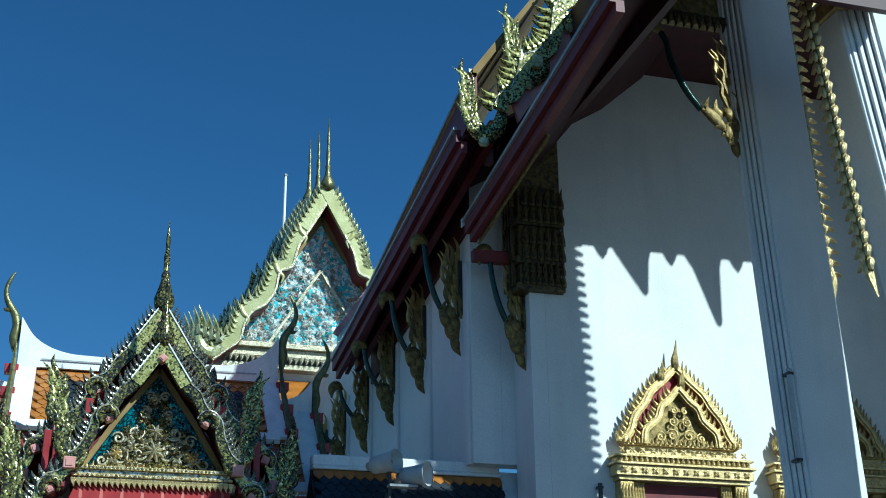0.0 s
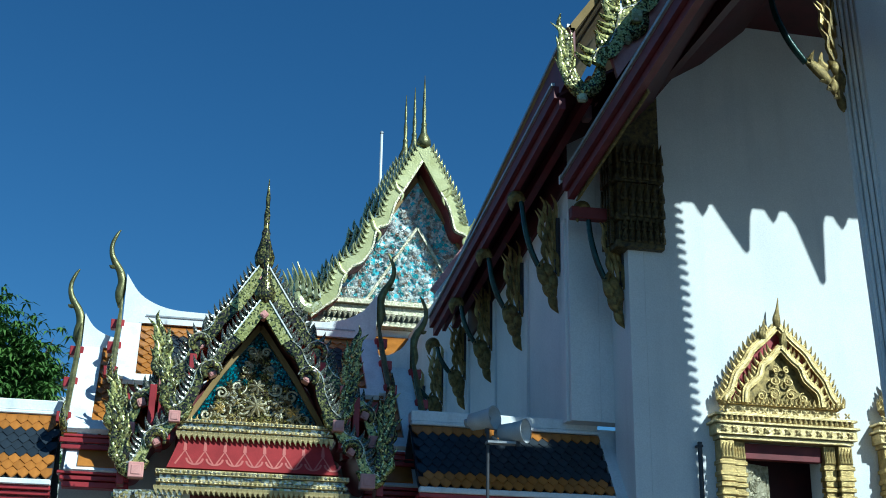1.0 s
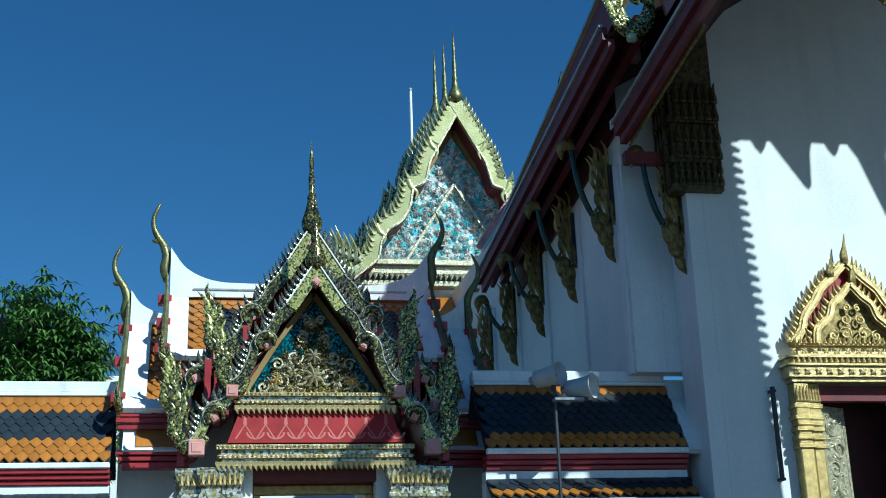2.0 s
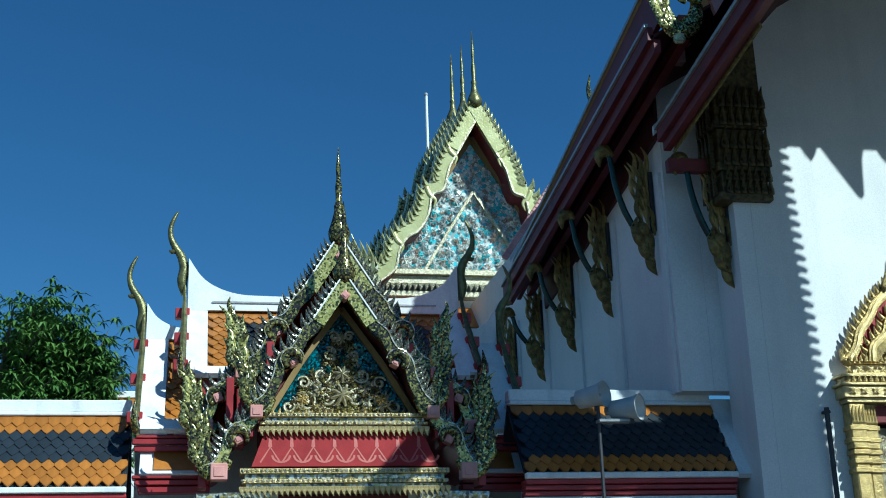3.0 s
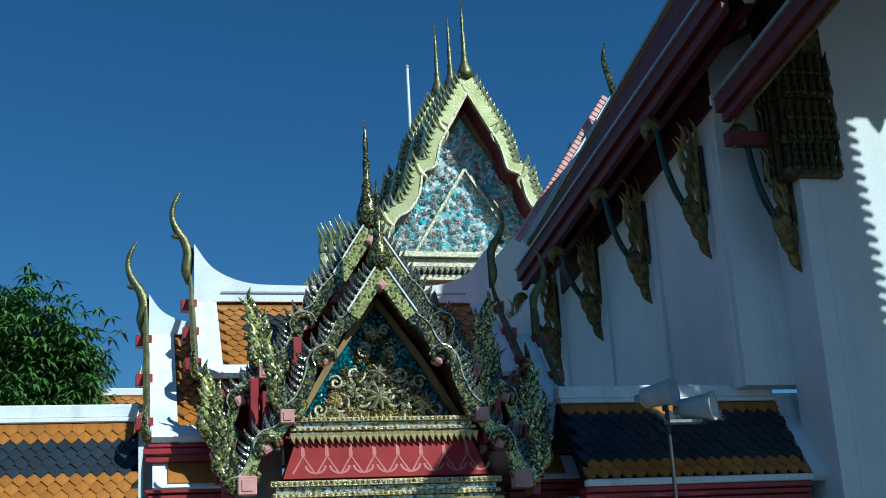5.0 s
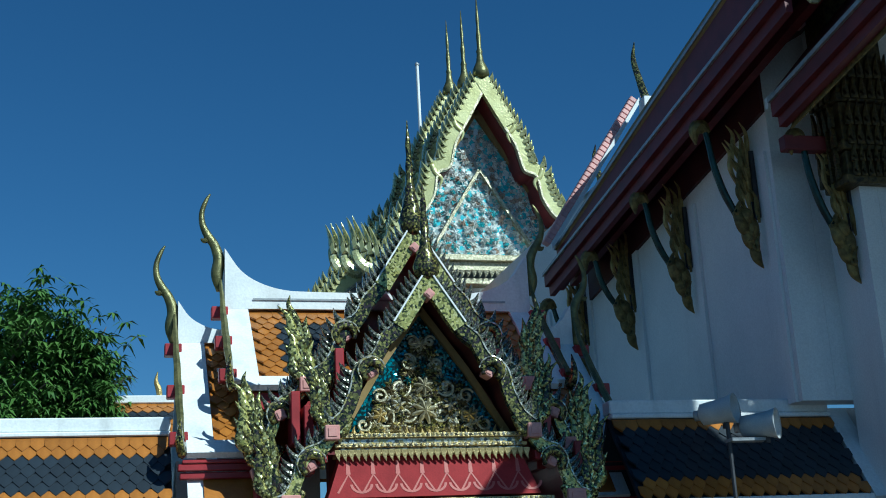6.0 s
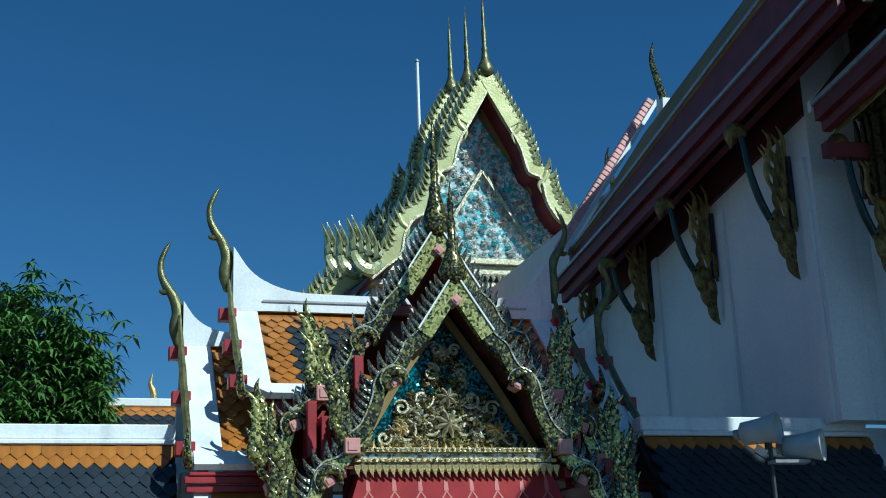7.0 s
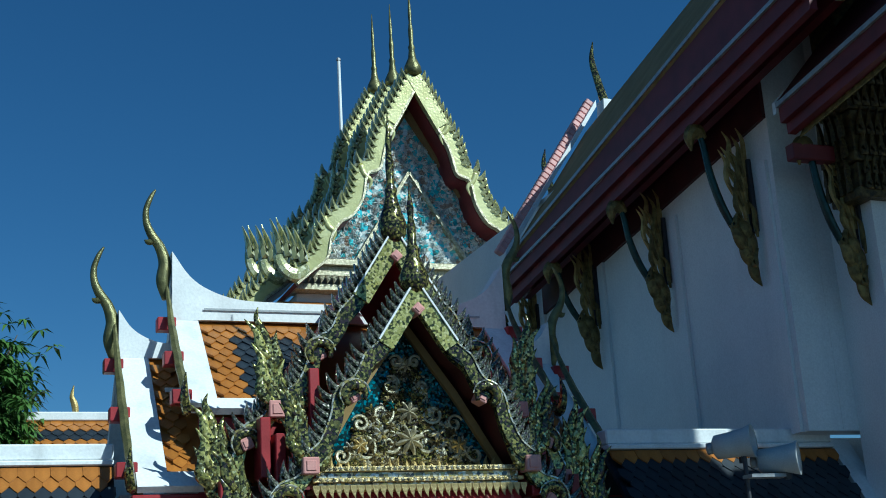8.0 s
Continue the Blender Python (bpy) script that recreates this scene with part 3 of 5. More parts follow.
# the red panel, set back as it rises, with stencilled cones
bm = loft(bmesh.new(), [[(-1.42, -0.20, 3.84), (1.42, -0.20, 3.84), (1.42, 0.3, 3.84), (-1.42, 0.3, 3.84)], [(-1.22, -0.04, 4.38), (1.22, -0.04, 4.38), (1.22, 0.3, 4.38), (-1.22, 0.3, 4.38)]])
part("red_panel", bm, material("red_painted_panel", (0.24, 0.010, 0.012), (0.32, 0.018, 0.02), 0.8, 0, 4.0, 50, 0.1, 0.05), gate, "red painted frieze with stencilled lotus cones")
STENCIL = material("pale_stencil", (0.38, 0.075, 0.06), (0.46, 0.11, 0.08), 0.5, 0, 6, 60, 0.1, 0.1)
bm = bmesh.new()
for i in range(8):
    x = -1.14 + i * 0.326
    for a, b, w in (((x - 0.15, 0.06), (x, 0.30), 0.014), ((x + 0.15, 0.06), (x, 0.30), 0.014), ((x, 0.30), (x, 0.48), 0.03)):
        pa, pb = [Vector((q[0], -0.203 + q[1] * 0.296 - 0.004, 3.84 + q[1])) for q in (a, b)]
        d = (pb - pa).normalized().cross(Vector((0, -1, 0.3))).normalized() * w
        bm.faces.new([bm.verts.new(v) for v in (pa - d, pb - d * 0.6, pb + d * 0.6, pa + d)])
    for k in range(12):
        a0, a1 = math.pi + math.pi * k / 12, math.pi + math.pi * (k + 1) / 12
        q = [(x + 0.163 + rr * math.cos(aa), 0.17 + rr * 0.8 * math.sin(aa)) for rr, aa in ((0.15, a0), (0.15, a1), (0.115, a1), (0.115, a0))]
        bm.faces.new([bm.verts.new((u, -0.207 + v * 0.296, 3.84 + v)) for u, v in q])
part("stencil_pattern", bm, STENCIL, gate, "pale stencilled cones and swags")
moulding("lower_beam", -1.50, 1.50, -0.16, 3.46, [(0.06, 0.03), (0.07, 0.0), (0.06, 0.06), (0.08, 0.02), (0.08, 0.09)], BRIGHTGILT, gate, "gilded cornice beam")
for i in range(38):
    place("hanging_leaf", DROP, pose(-1.56 + i * 3.12 / 37, -0.285, 3.53, 190, 0, 0), gate)

beads(-1.55, 1.55, -0.225, 3.62, 0.032, 0.075, SILVER, gate)
beads(-1.55, 1.55, -0.255, 3.77, 0.035, 0.07, SILVER, gate)

# clustered mosaic columns
for s in (-1, 1):
    for x, y, r in ((1.34, -0.02, 0.15), (1.66, -0.02, 0.16), (1.98, 0.10, 0.17), (1.66, 0.5, 0.16), (2.05, 0.6, 0.15)):
        bm = bmesh.new()
        prof = [(r * 1.5, 0), (r * 1.5, 0.4), (r, 0.55), (r, 2.55)]
        z = 2.55
        for k in range(4):
            prof += [(r * 1.18, z + 0.03), (r * 1.18, z + 0.08), (r * 0.98, z + 0.12)]
            z += 0.13
        prof += [(r * 0.95, z + 0.06), (r * 1.3, z + 0.24), (r * 1.42, z + 0.32), (r * 1.42, z + 0.38)]
        col = part("mosaic_column", lathe(bm, (s * x, y, 0), prof, 12, square=True), SILVER, gate, "redented column clad in silver and gold mosaic")
        for k in range(4):
            place("capital_leaf", FLAMELET, Matrix.Translation((s * x + (k - 1.5) * r * 0.55, y - r * 1.25, z + 0.10)) @ Matrix.Diagonal((1.0, 1.0, 2.2, 1)), col)
# the doorway
for s in (-1, 1):
    part("jamb", boxed(min(s * 1.0, s * 1.2), max(s * 1.0, s * 1.2), 0.20, 2.4, 0, 3.46), TRIM, gate, "white door jamb")
    part("door_frame", boxed(min(s * 0.86, s * 0.985), max(s * 0.86, s * 0.985), 0.7, 0.95, 0, 3.10, bevel=0.02), GILT, gate, "gilded inner door frame")
part("lintel", boxed(-0.985, 0.985, 0.68, 0.97, 3.10, 3.25, bevel=0.02), GILT, gate)
part("door_soffit", boxed(-1.0, 1.0, 0.2, 2.4, 3.26, 3.44), DARKRED, gate)
for s in (-1, 1):
    x0, x1 = sorted((s * 1.205, s * 3.2))
    part("gate_wall", boxed(x0, x1, 2.3, 6.1, 0, 4.6), WHITE, gate, "whitewashed gatehouse wall")
part("gate_wall", boxed(-2.6, 2.6, 2.9, 5.5, 4.604, 6.0), WHITE, gate)
part("porch_back", slab(bmesh.new(), [(-1.3, 3.3), (1.3, 3.3), (1.3, 4.8), (0, 6.6), (-1.3, 4.8)], "y", 0.62, 0.86), DARKRED, gate)

# ---- the cross roof, three tiers a side ----
REAR = dict(x=(0.915, 0), y=(0.9, -1.0), z=(0.95, 0.03))
lay(**REAR)
R1, E1 = (4.2, 7.42), (2.55, 5.86)
R2, E2 = (4.2, 6.86), (2.2, 4.86)
R3, E3 = (2.35, 4.56), (1.95, 4.06)


def both_slopes(name, x0, x1, ridge, eave, mat, label="", t=0.07, lift=0.0):
    part(name, slope_board(x0, x1, ridge, eave, t, lift), mat, gate, label)
    bm = slope_board(x0, x1, ridge, eave, t, lift)
    bmesh.ops.transform(bm, matrix=Matrix.Translation((0, 8.4, 0)) @ Matrix.Diagonal((1, -1, 1, 1)), verts=bm.verts)
    part(name, bm, mat, gate)


both_slopes("roof_slab", -2.62, 2.62, R1, E1, ORANGE, "orange glazed roof slab")
both_slopes("roof_slab", -3.38, 3.38, R2, E2, ORANGE)
for s in (-1, 1):
    top = smooth2([(0, 7.64), (s * 1.2, 7.65), (s * 1.7, 7.68), (s * 2.1, 7.80), (s * 2.4, 8.0), (s * 2.66, 8.36)], 4)
    part("ridge_cap", slab(bmesh.new(), top + [(s * 2.66, 7.34), (s * 2.2, 7.36), (0, 7.36)], "y", 4.02, 4.38), TRIM, gate, "white plastered ridge that sweeps up at its end")
    part("ridge_line", slab(bmesh.new(), [(0, 7.50), (s * 2.2, 7.50), (s * 2.2, 7.53), (0, 7.53)], "y", 3.995, 4.0), STEEL, gate)
    top = smooth2([(s * 2.5, 7.02), (s * 2.8, 7.02), (s * 3.05, 7.10), (s * 3.25, 7.24), (s * 3.42, 7.48)], 4)
    part("ridge_cap", slab(bmesh.new(), top + [(s * 3.42, 6.8), (s * 2.5, 6.8)], "y", 4.04, 4.36), TRIM, gate, "white plastered ridge of the lower tier")
    both_slopes("verge", *sorted((s * 2.28, s * 2.66)), R1, E1, TRIM, "white plastered verge", 0.16, 0.07)
    both_slopes("verge", *sorted((s * 3.0, s * 3.42)), R2, E2, TRIM, "", 0.16, 0.07)
    both_slopes("eave_edge", *sorted((s * 0.9, s * 2.5)), (2.62, 5.92), (2.45, 5.76), TRIM, "white eave edge", 0.10, 0.09)
    both_slopes("eave_edge", *sorted((s * 2.3, s * 3.40)), (2.28, 4.94), (2.08, 4.74), TRIM, "", 0.10, 0.09)
    for x, ridge, eave in ((2.72, R1, E1), (3.47, R2, E2)):
        # a mosaic serpent runs down each verge and ends in a chofa above the ridge
        pts = []
        for k in range(15):
            f = k / 14
            pts.append((s * (x + 0.004 * math.sin(k * 2.1)), ridge[0] + (eave[0] - ridge[0]) * f - 0.06, ridge[1] + (eave[1] - ridge[1]) * f + 0.14 + 0.35 * (1 - f) ** 5))
        part("verge_serpent", sweep(bmesh.new(), pts, [0.02, 0.045, 0.05, 0.04], 6, 1.3, side=(1, 0, 0), n=2), HORNGOLD, gate, "dark mosaic serpent along the verge")
        z = ridge[1] + (0.60 if x < 3 else 0.28)
        b = Vector((s * x, 4.15, z))
        k = 1.0 if x < 3 else 0.98
        shape = [(0.02, -0.35), (0.06, -0.08), (0.03, 0.18), (0.10, 0.42), (0.22, 0.60), (0.30, 0.78), (0.31, 0.98), (0.24, 1.18), (0.17, 1.30)]
        bm = sweep(bmesh.new(), [(b.x + s * q[0] * k, b.y, b.z + q[1] * k) for q in shape], [0.05, 0.10, 0.095, 0.08, 0.07, 0.055, 0.045, 0.035, 0.015], 8, 0.8)
        sweep(bm, [(b.x + s * 0.20 * k, b.y, b.z + 0.52 * k), (b.x + s * 0.28 * k, b.y, b.z + 0.50 * k), (b.x + s * 0.33 * k, b.y, b.z + 0.53 * k)], [0.06, 0.045, 0.01], 6, 0.8, n=3)
        part("chofa", bm, HORNGOLD, gate, "slender horn-shaped roof finial of dark mosaic", smooth=True)
        for q in (0.12, 0.52, 0.93):
            yy, zz = ridge[0] + (eave[0] - ridge[0]) * q, ridge[1] + (eave[1] - ridge[1]) * q
            part("purlin_end", boxed(*sorted((s * (x - 0.1), s * (x + 0.17))), yy - 0.11, yy + 0.11, zz - 0.06, zz + 0.13, bevel=0.012), RED, gate, "red purlin end")
        part("naga_foot", sweep(bmesh.new(), [(s * x, eave[0] + 0.1, eave[1] + 0.1), (s * x, eave[0] - 0.12, eave[1] - 0.05), (s * (x + 0.04), eave[0] - 0.22, eave[1] + 0.16), (s * (x + 0.02), eave[0] - 0.2, eave[1] + 0.42)], [0.06, 0.09, 0.07, 0.012], 8, 0.8, side=(1, 0, 0)), DARKNAGA, gate)
    # red boards and the little roof below
    x0, x1 = sorted((s * 0.95, s * 2.52))
    part("eave_board", boxed(x0, x1, 2.6, 2.7, 5.5, 5.74), RED, gate, "red eave board")
    for k, (za, zb, d) in enumerate(((4.56, 4.66, 0.0), (4.45, 4.55, 0.05), (4.66, 4.72, -0.02))):
        x0, x1 = sorted((s * 2.2, s * (3.52 - 0.03 * k)))
        part("eave_board", boxed(x0, x1, 2.12 + d, 2.24 + d, za + 0.003, zb - 0.003, bevel=0.012), RED, gate)
    x0, x1 = sorted((s * 2.3, s * 3.38))
    part("pent_roof", slope_board(x0, x1, R3, E3, 0.08), TRIM, gate, "white edged pent roof")
    x0, x1 = sorted((s * 2.2, s * 3.15))
    part("pent_roof_tiles", slope_board(x0, x1, (2.31, 4.51), (1.99, 4.11), 0.05, 0.03), ORANGE, gate)
    for k, (za, zb, d) in enumerate(((3.98, 4.04, 0.0), (3.88, 3.97, 0.04), (3.76, 3.87, 0.08))):
        x0, x1 = sorted((s * 2.2, s * (3.5 - 0.05 * k)))
        part("eave_board", boxed(x0, x1, 1.98 + d, 2.3 + d, za, zb - 0.004, bevel=0.012), RED, gate)


# ---- the cloister wings on both sides ----
lay()


def cloister(name, x0, x1, y, z, deep, drop, label, top=2, low=3, skirt=2):
    """A tiled wing: white ridge, one long slope with a coloured field, red boards, a small lower roof and a wall."""
    w = thing(name, ((x0 + x1) / 2, y, 0), label, "roofed wall")
    e = (y - deep, z - drop)
    part("ridge_cap", boxed(x0, x1, y - 0.14, y + 0.14, z - 0.10, z + 0.10, bevel=0.02), TRIM, w, "white plastered ridge cap")
    part("ridge_cap", boxed(x0, x1, y - 0.20, y + 0.20, z - 0.17, z - 0.104, bevel=0.015), TRIM, w)
    for d in (1, -1):
        bm = slope_board(x0, x1, (y, z - 0.12), e, 0.07)
        if d < 0:
            bmesh.ops.transform(bm, matrix=Matrix.Translation((0, 2 * y, 0)) @ Matrix.Diagonal((1, -1, 1, 1)), verts=bm.verts)
        part("roof_slab", bm, BLUE, w)
    part("eave_edge", boxed(x0, x1, e[0] - 0.09, e[0] + 0.05, e[1] - 0.10, e[1] - 0.005, bevel=0.015), TRIM, w, "white eave edge")
    for k in range(3):
        part("eave_board", boxed(x0, x1, e[0] - 0.04 + 0.05 * k, e[0] + 0.3, e[1] - 0.18 - 0.085 * k, e[1] - 0.104 - 0.085 * k, bevel=0.012), RED, w, "red eave board")
    zz = e[1] - 0.36
    part("wall_band", boxed(x0, x1, e[0] + 0.1, e[0] + 0.4, zz - 0.17, zz), TRIM, w, "white band")
    part("lower_roof", slope_board(x0, x1, (e[0] + 0.1, zz - 0.14), (e[0] - 0.40, zz - 0.52), 0.06), BLUE, w)
    part("eave_edge", boxed(x0, x1, e[0] - 0.50, e[0] - 0.38, zz - 0.60, zz - 0.52, bevel=0.012), TRIM, w)
    part("eave_board", boxed(x0, x1, e[0] - 0.42, e[0] - 0.1, zz - 0.80, zz - 0.604, bevel=0.012), RED, w)
    part("cloister_wall", boxed(x0, x1, e[0] + 0.12, e[0] + 0.45, 0, zz - 0.172), WHITE, w, "whitewashed wall")
    tile_field(w, x0, x1, (y - 0.16, z - 0.20), (e[0] - 0.02, e[1] + 0.02), 0.18, 0.155, (0, 0), top, low)
    tile_field(w, x0, x1, (e[0] + 0.06, zz - 0.15), (e[0] - 0.40, zz - 0.50), 0.18, 0.155, (0, 0), 0, skirt)
    return w


cloister("cloister_wing", -9.2, -3.28, 1.82, 5.12, 0.95, 1.42, "sunlit cloister wing roofed with orange and dark blue tiles")
right_wing = cloister("cloister_wing", 2.75, 6.22, 0.56, 5.08, 0.95, 1.38, "shaded cloister wing roofed with dark blue and orange tiles", top=1, low=2, skirt=1)
part("verge", slope_board(6.22, 6.56, (0.56, 5.0), (-0.46, 3.62), 0.10, 0.05), TRIM, right_wing, "white plastered verge against the hall")
lay(**REAR)
for s in (-1, 1):
    tile_field(gate, *sorted((s * 0.75, s * 2.27)), (4.04, 7.28), (2.52, 5.84), 0.19, 0.16, (2, 1) if s < 0 else (1, 2), 2, 2)
    tile_field(gate, *sorted((s * 2.62, s * 2.99)), (4.0, 6.68), (2.2, 4.88), 0.185, 0.16, (2, 2), 2, 2)


# ---- the prayer hall on the right ----
HALL = dict(x=(0.93, 0.03), y=(0.745, -1.13), z=(0.95, 0.15))
lay(**HALL)
hall = thing("prayer_hall", (9, 8, 0), "large whitewashed prayer hall with red eaves and gilded brackets", "temple hall")
HX = 6.0          # side wall of the hall
FY = 0.35         # front wall behind the porch
part("side_wall", boxed(HX, HX + 0.6, 1.6, 30, 5.2, 11.3), WHITE, hall, "whitewashed side wall")
part("side_wall_foot", boxed(HX, HX + 0.6, 2.5, 30, 0, 5.198), WHITE, hall, "whitewashed side wall")
part("end_wall", boxed(HX + 0.604, 16, 1.6, 2.1, 5.2, 12.2), WHITE, hall)
part("end_wall_foot", boxed(HX + 0.604, 16, 2.5, 3.0, 0, 5.198), WHITE, hall)
part("bay_wall", boxed(6.88, 7.2, FY, 1.597, 0, 13.7), WHITE, hall, "whitewashed wall of the front bay")
for x0, x1, z0 in ((7.204, 9.02, 0), (9.02, 10.61, 4.74), (10.61, 12.39, 0), (12.39, 13.98, 4.74), (13.98, 18, 0)):
    part("front_wall", boxed(x0, x1, FY, FY + 0.5, z0, 13.7), WHITE, hall, "whitewashed front wall")
for y in (1.75, 5.15, 8.6, 12.0, 15.4):
    part("pilaster", boxed(HX - 0.06, HX - 0.002, y, y + 0.28, 0 if y > 2.5 else 5.2, 9.3), WHITE, hall, "shallow pilaster")
# main eave
EX, EZ = 4.9, 10.12
YA, YB = -1.7, 12.0


def sway(y):
    """The eaves climb towards the front end of the hall."""
    return 0.22 - 0.102 * (y - 3.44)


def sway_upper(y):
    """The upper eave climbs a little more steeply."""
    return -0.51 - 0.149 * (y - 8.46)


def long_board(name, x0, x1, z0, z1, ya, yb, mat, label="", tilt=0.0, rise=sway):
    bm = loft(bmesh.new(), [[(x0, y, z0 + rise(y)), (x1, y, z0 + tilt + rise(y)), (x1, y, z1 + tilt + rise(y)), (x0, y, z1 + rise(y))] for y in (ya, 0.4 * ya + 0.6 * yb, yb)])
    return part(name, bm, mat, hall, label)


long_board("eave_fascia", EX, EX + 0.10, EZ - 0.30, EZ - 0.06, YA, YB, DARKRED, "dark red eave fascia")
long_board("eave_lip", EX - 0.05, EX + 0.02, EZ - 0.06, EZ, YA, YB, STEEL, "thin grey gutter lip")
long_board("eave_fascia", EX + 0.10, EX + 0.22, EZ - 0.50, EZ - 0.28, YA, YB, DARKRED)
long_board("soffit", EX + 0.05, 6.95, EZ - 0.28, EZ - 0.22, YA, YB, SHADEDRED, "soffit boards, red darkened as by shade", tilt=1.18)
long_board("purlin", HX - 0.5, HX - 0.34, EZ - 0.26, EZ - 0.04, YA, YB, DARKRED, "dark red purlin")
# added dark strip: ends the white wall where the soffit's shade begins
long_board("wall_plate", HX - 0.07, HX - 0.003, 9.54, 11.0, 1.61, YB, SHADEDRED, "dark strip at the wall top standing in for the soffit's shade")
long_board("upper_fascia", 5.24, 5.34, EZ + 0.02, EZ + 0.93, YA, YB, DARKRED, "dark red upper fascia", rise=sway_upper)
long_board("upper_lip", 5.18, 5.26, EZ + 0.93, EZ + 1.0, YA, YB, STEEL, "thin grey gutter lip", rise=sway_upper)
# roof above the main eave: slope, upper tier and ridges
def ridge(y):
    """The height of the main ridge, which climbs towards the front."""
    return 14.69 - 0.145 * y


RX = 7.28
part("main_roof", loft(bmesh.new(), [[(5.2, y, EZ + 0.93 + sway_upper(y)), (RX, y, ridge(y)), (RX, y, ridge(y) - 0.12), (5.3, y, EZ + 0.82 + sway_upper(y))] for y in (YA, 5.0, YB - 0.05)]), OLIVE, hall, "weathered tiled main roof slope")
lay()
VY = 7.7
foot, top = Vector((4.70, VY, 9.60)), Vector((6.98, VY, 12.98))
up = (top - foot).normalized()
part("verge_trim", loft(bmesh.new(), [[tuple(p + Vector((0, -0.2, -0.02))), tuple(p + Vector((0, 0.1, -0.02))), tuple(p + Vector((0, 0.1, 0.12))), tuple(p + Vector((0, -0.2, 0.12)))] for p in (foot, top)]), TRIM, hall, "white verge at the roof's far end")
me = mesh_of("verge_tile", boxed(-0.06, 0.06, -0.1, 0.1, 0, 0.16, bevel=0.02), PINKTILE)
for i in range(34):
    place("verge_tile", me, Matrix.Translation(foot + up * (0.06 + i * 0.12) + Vector((0, 0, 0.11))) @ Matrix.Rotation(-math.atan2(up.z, up.x), 4, "Y"), hall)
part("rear_roof", loft(bmesh.new(), [[(5.4, y, 9.6), (6.9, y, 11.6), (6.9, y, 11.4), (5.4, y, 9.4)] for y in (7.9, 9.4)]), OLIVE, hall)
lay(**HALL)
# porch roof in front, its eave lower and nearer
PX, PZ = 5.62, 9.80
PA, PB = -8.6, 0.55


def climb(y):
    return -0.10 * (y - 0.5)


def porch_board(name, x0, x1, z0, z1, ya, yb, mat, label="", tilt=0.0):
    bm = loft(bmesh.new(), [[(x0, y, z0 + climb(y)), (x1, y, z0 + tilt + climb(y)), (x1, y, z1 + tilt + climb(y)), (x0, y, z1 + climb(y))] for y in (ya, yb)])
    return part(name, bm, mat, hall, label)


porch_board("porch_lip", PX - 0.05, PX + 0.02, PZ - 0.07, PZ, PA, PB, STEEL, "thin grey gutter lip")
porch_board("porch_fascia", PX, PX + 0.10, PZ - 0.30, PZ - 0.07, PA, PB, DARKRED, "dark red eave fascia")
porch_board("porch_fascia", PX + 0.10, PX + 0.24, PZ - 0.46, PZ - 0.26, PA, PB, DARKRED)
porch_board("porch_soffit", PX + 0.06, 7.5, PZ - 0.28, PZ - 0.22, PA, PB - 0.2, SHADEDRED, "porch soffit, red darkened as by shade", tilt=1.95)
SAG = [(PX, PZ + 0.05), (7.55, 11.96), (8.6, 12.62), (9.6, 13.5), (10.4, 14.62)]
part("porch_roof", loft(bmesh.new(), [[(x, y, z + climb(y)) for x, z in SAG] + [(x + 0.05, y, z - 0.10 + climb(y)) for x, z in SAG[:0:-1]] + [(PX + 0.1, y, PZ - 0.01 + climb(y))] for y in (PA, PB)]), SHADEDRED, hall, "boarded porch roof slope, red darkened as by shade")
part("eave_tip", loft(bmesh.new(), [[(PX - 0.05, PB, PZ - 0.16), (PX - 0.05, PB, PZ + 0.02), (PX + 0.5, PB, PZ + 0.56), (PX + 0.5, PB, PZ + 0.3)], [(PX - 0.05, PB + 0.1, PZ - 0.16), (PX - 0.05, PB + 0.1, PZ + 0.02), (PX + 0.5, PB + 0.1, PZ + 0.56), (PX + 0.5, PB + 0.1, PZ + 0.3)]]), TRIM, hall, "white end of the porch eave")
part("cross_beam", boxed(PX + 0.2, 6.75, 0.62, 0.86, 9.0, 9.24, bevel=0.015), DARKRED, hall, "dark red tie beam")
part("porch_ceiling", boxed(7.3, 18, -4.72, FY - 0.004, 13.5, 13.65), SHADEDRED, hall, "porch ceiling, red darkened as by shade")
part("aisle_ceiling", boxed(8.9, 10.3, -8.38, -4.724, 13.5, 13.65), SHADEDRED, hall, "aisle ceiling, red darkened as by shade")
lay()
# two unseen boards added to shade the right wing, with a sunny gap between
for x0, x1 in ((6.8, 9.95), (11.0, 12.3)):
    part("porch_gable", boxed(x0, x1, -7.5, -7.38, 10.68, 14.6), SHADEDRED, hall, "unseen boards added to keep the sun off the cloister wing")
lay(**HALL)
part("ceiling_edge", boxed(7.30, 7.44, -8.38, FY - 0.006, 11.45, 13.496), SHADEDRED, hall)
# twisted rope moulding under the porch eave
bm = bmesh.new()
for i in range(64):
    y = FY + 0.1 - i * 0.075
    x, z = PX + 0.30, PZ - 0.52 + climb(y)
    sweep(bm, [(x - 0.04, y, z), (x, y - 0.05, z + 0.06), (x - 0.03, y - 0.08, z + 0.11)], [0.02, 0.035, 0.02], 5, 1.0, side=(1, 0, 0), n=2)
part("rope_moulding", bm, DULLGILT, hall, "gilded rope moulding")

# capital of the corner pilaster
lay((0.93, 0.10), HALL["y"], HALL["z"])
capital = thing("corner_capital", (7.0, FY, 8.3), "dark gilded lotus capital of the corner pilaster", "capital")
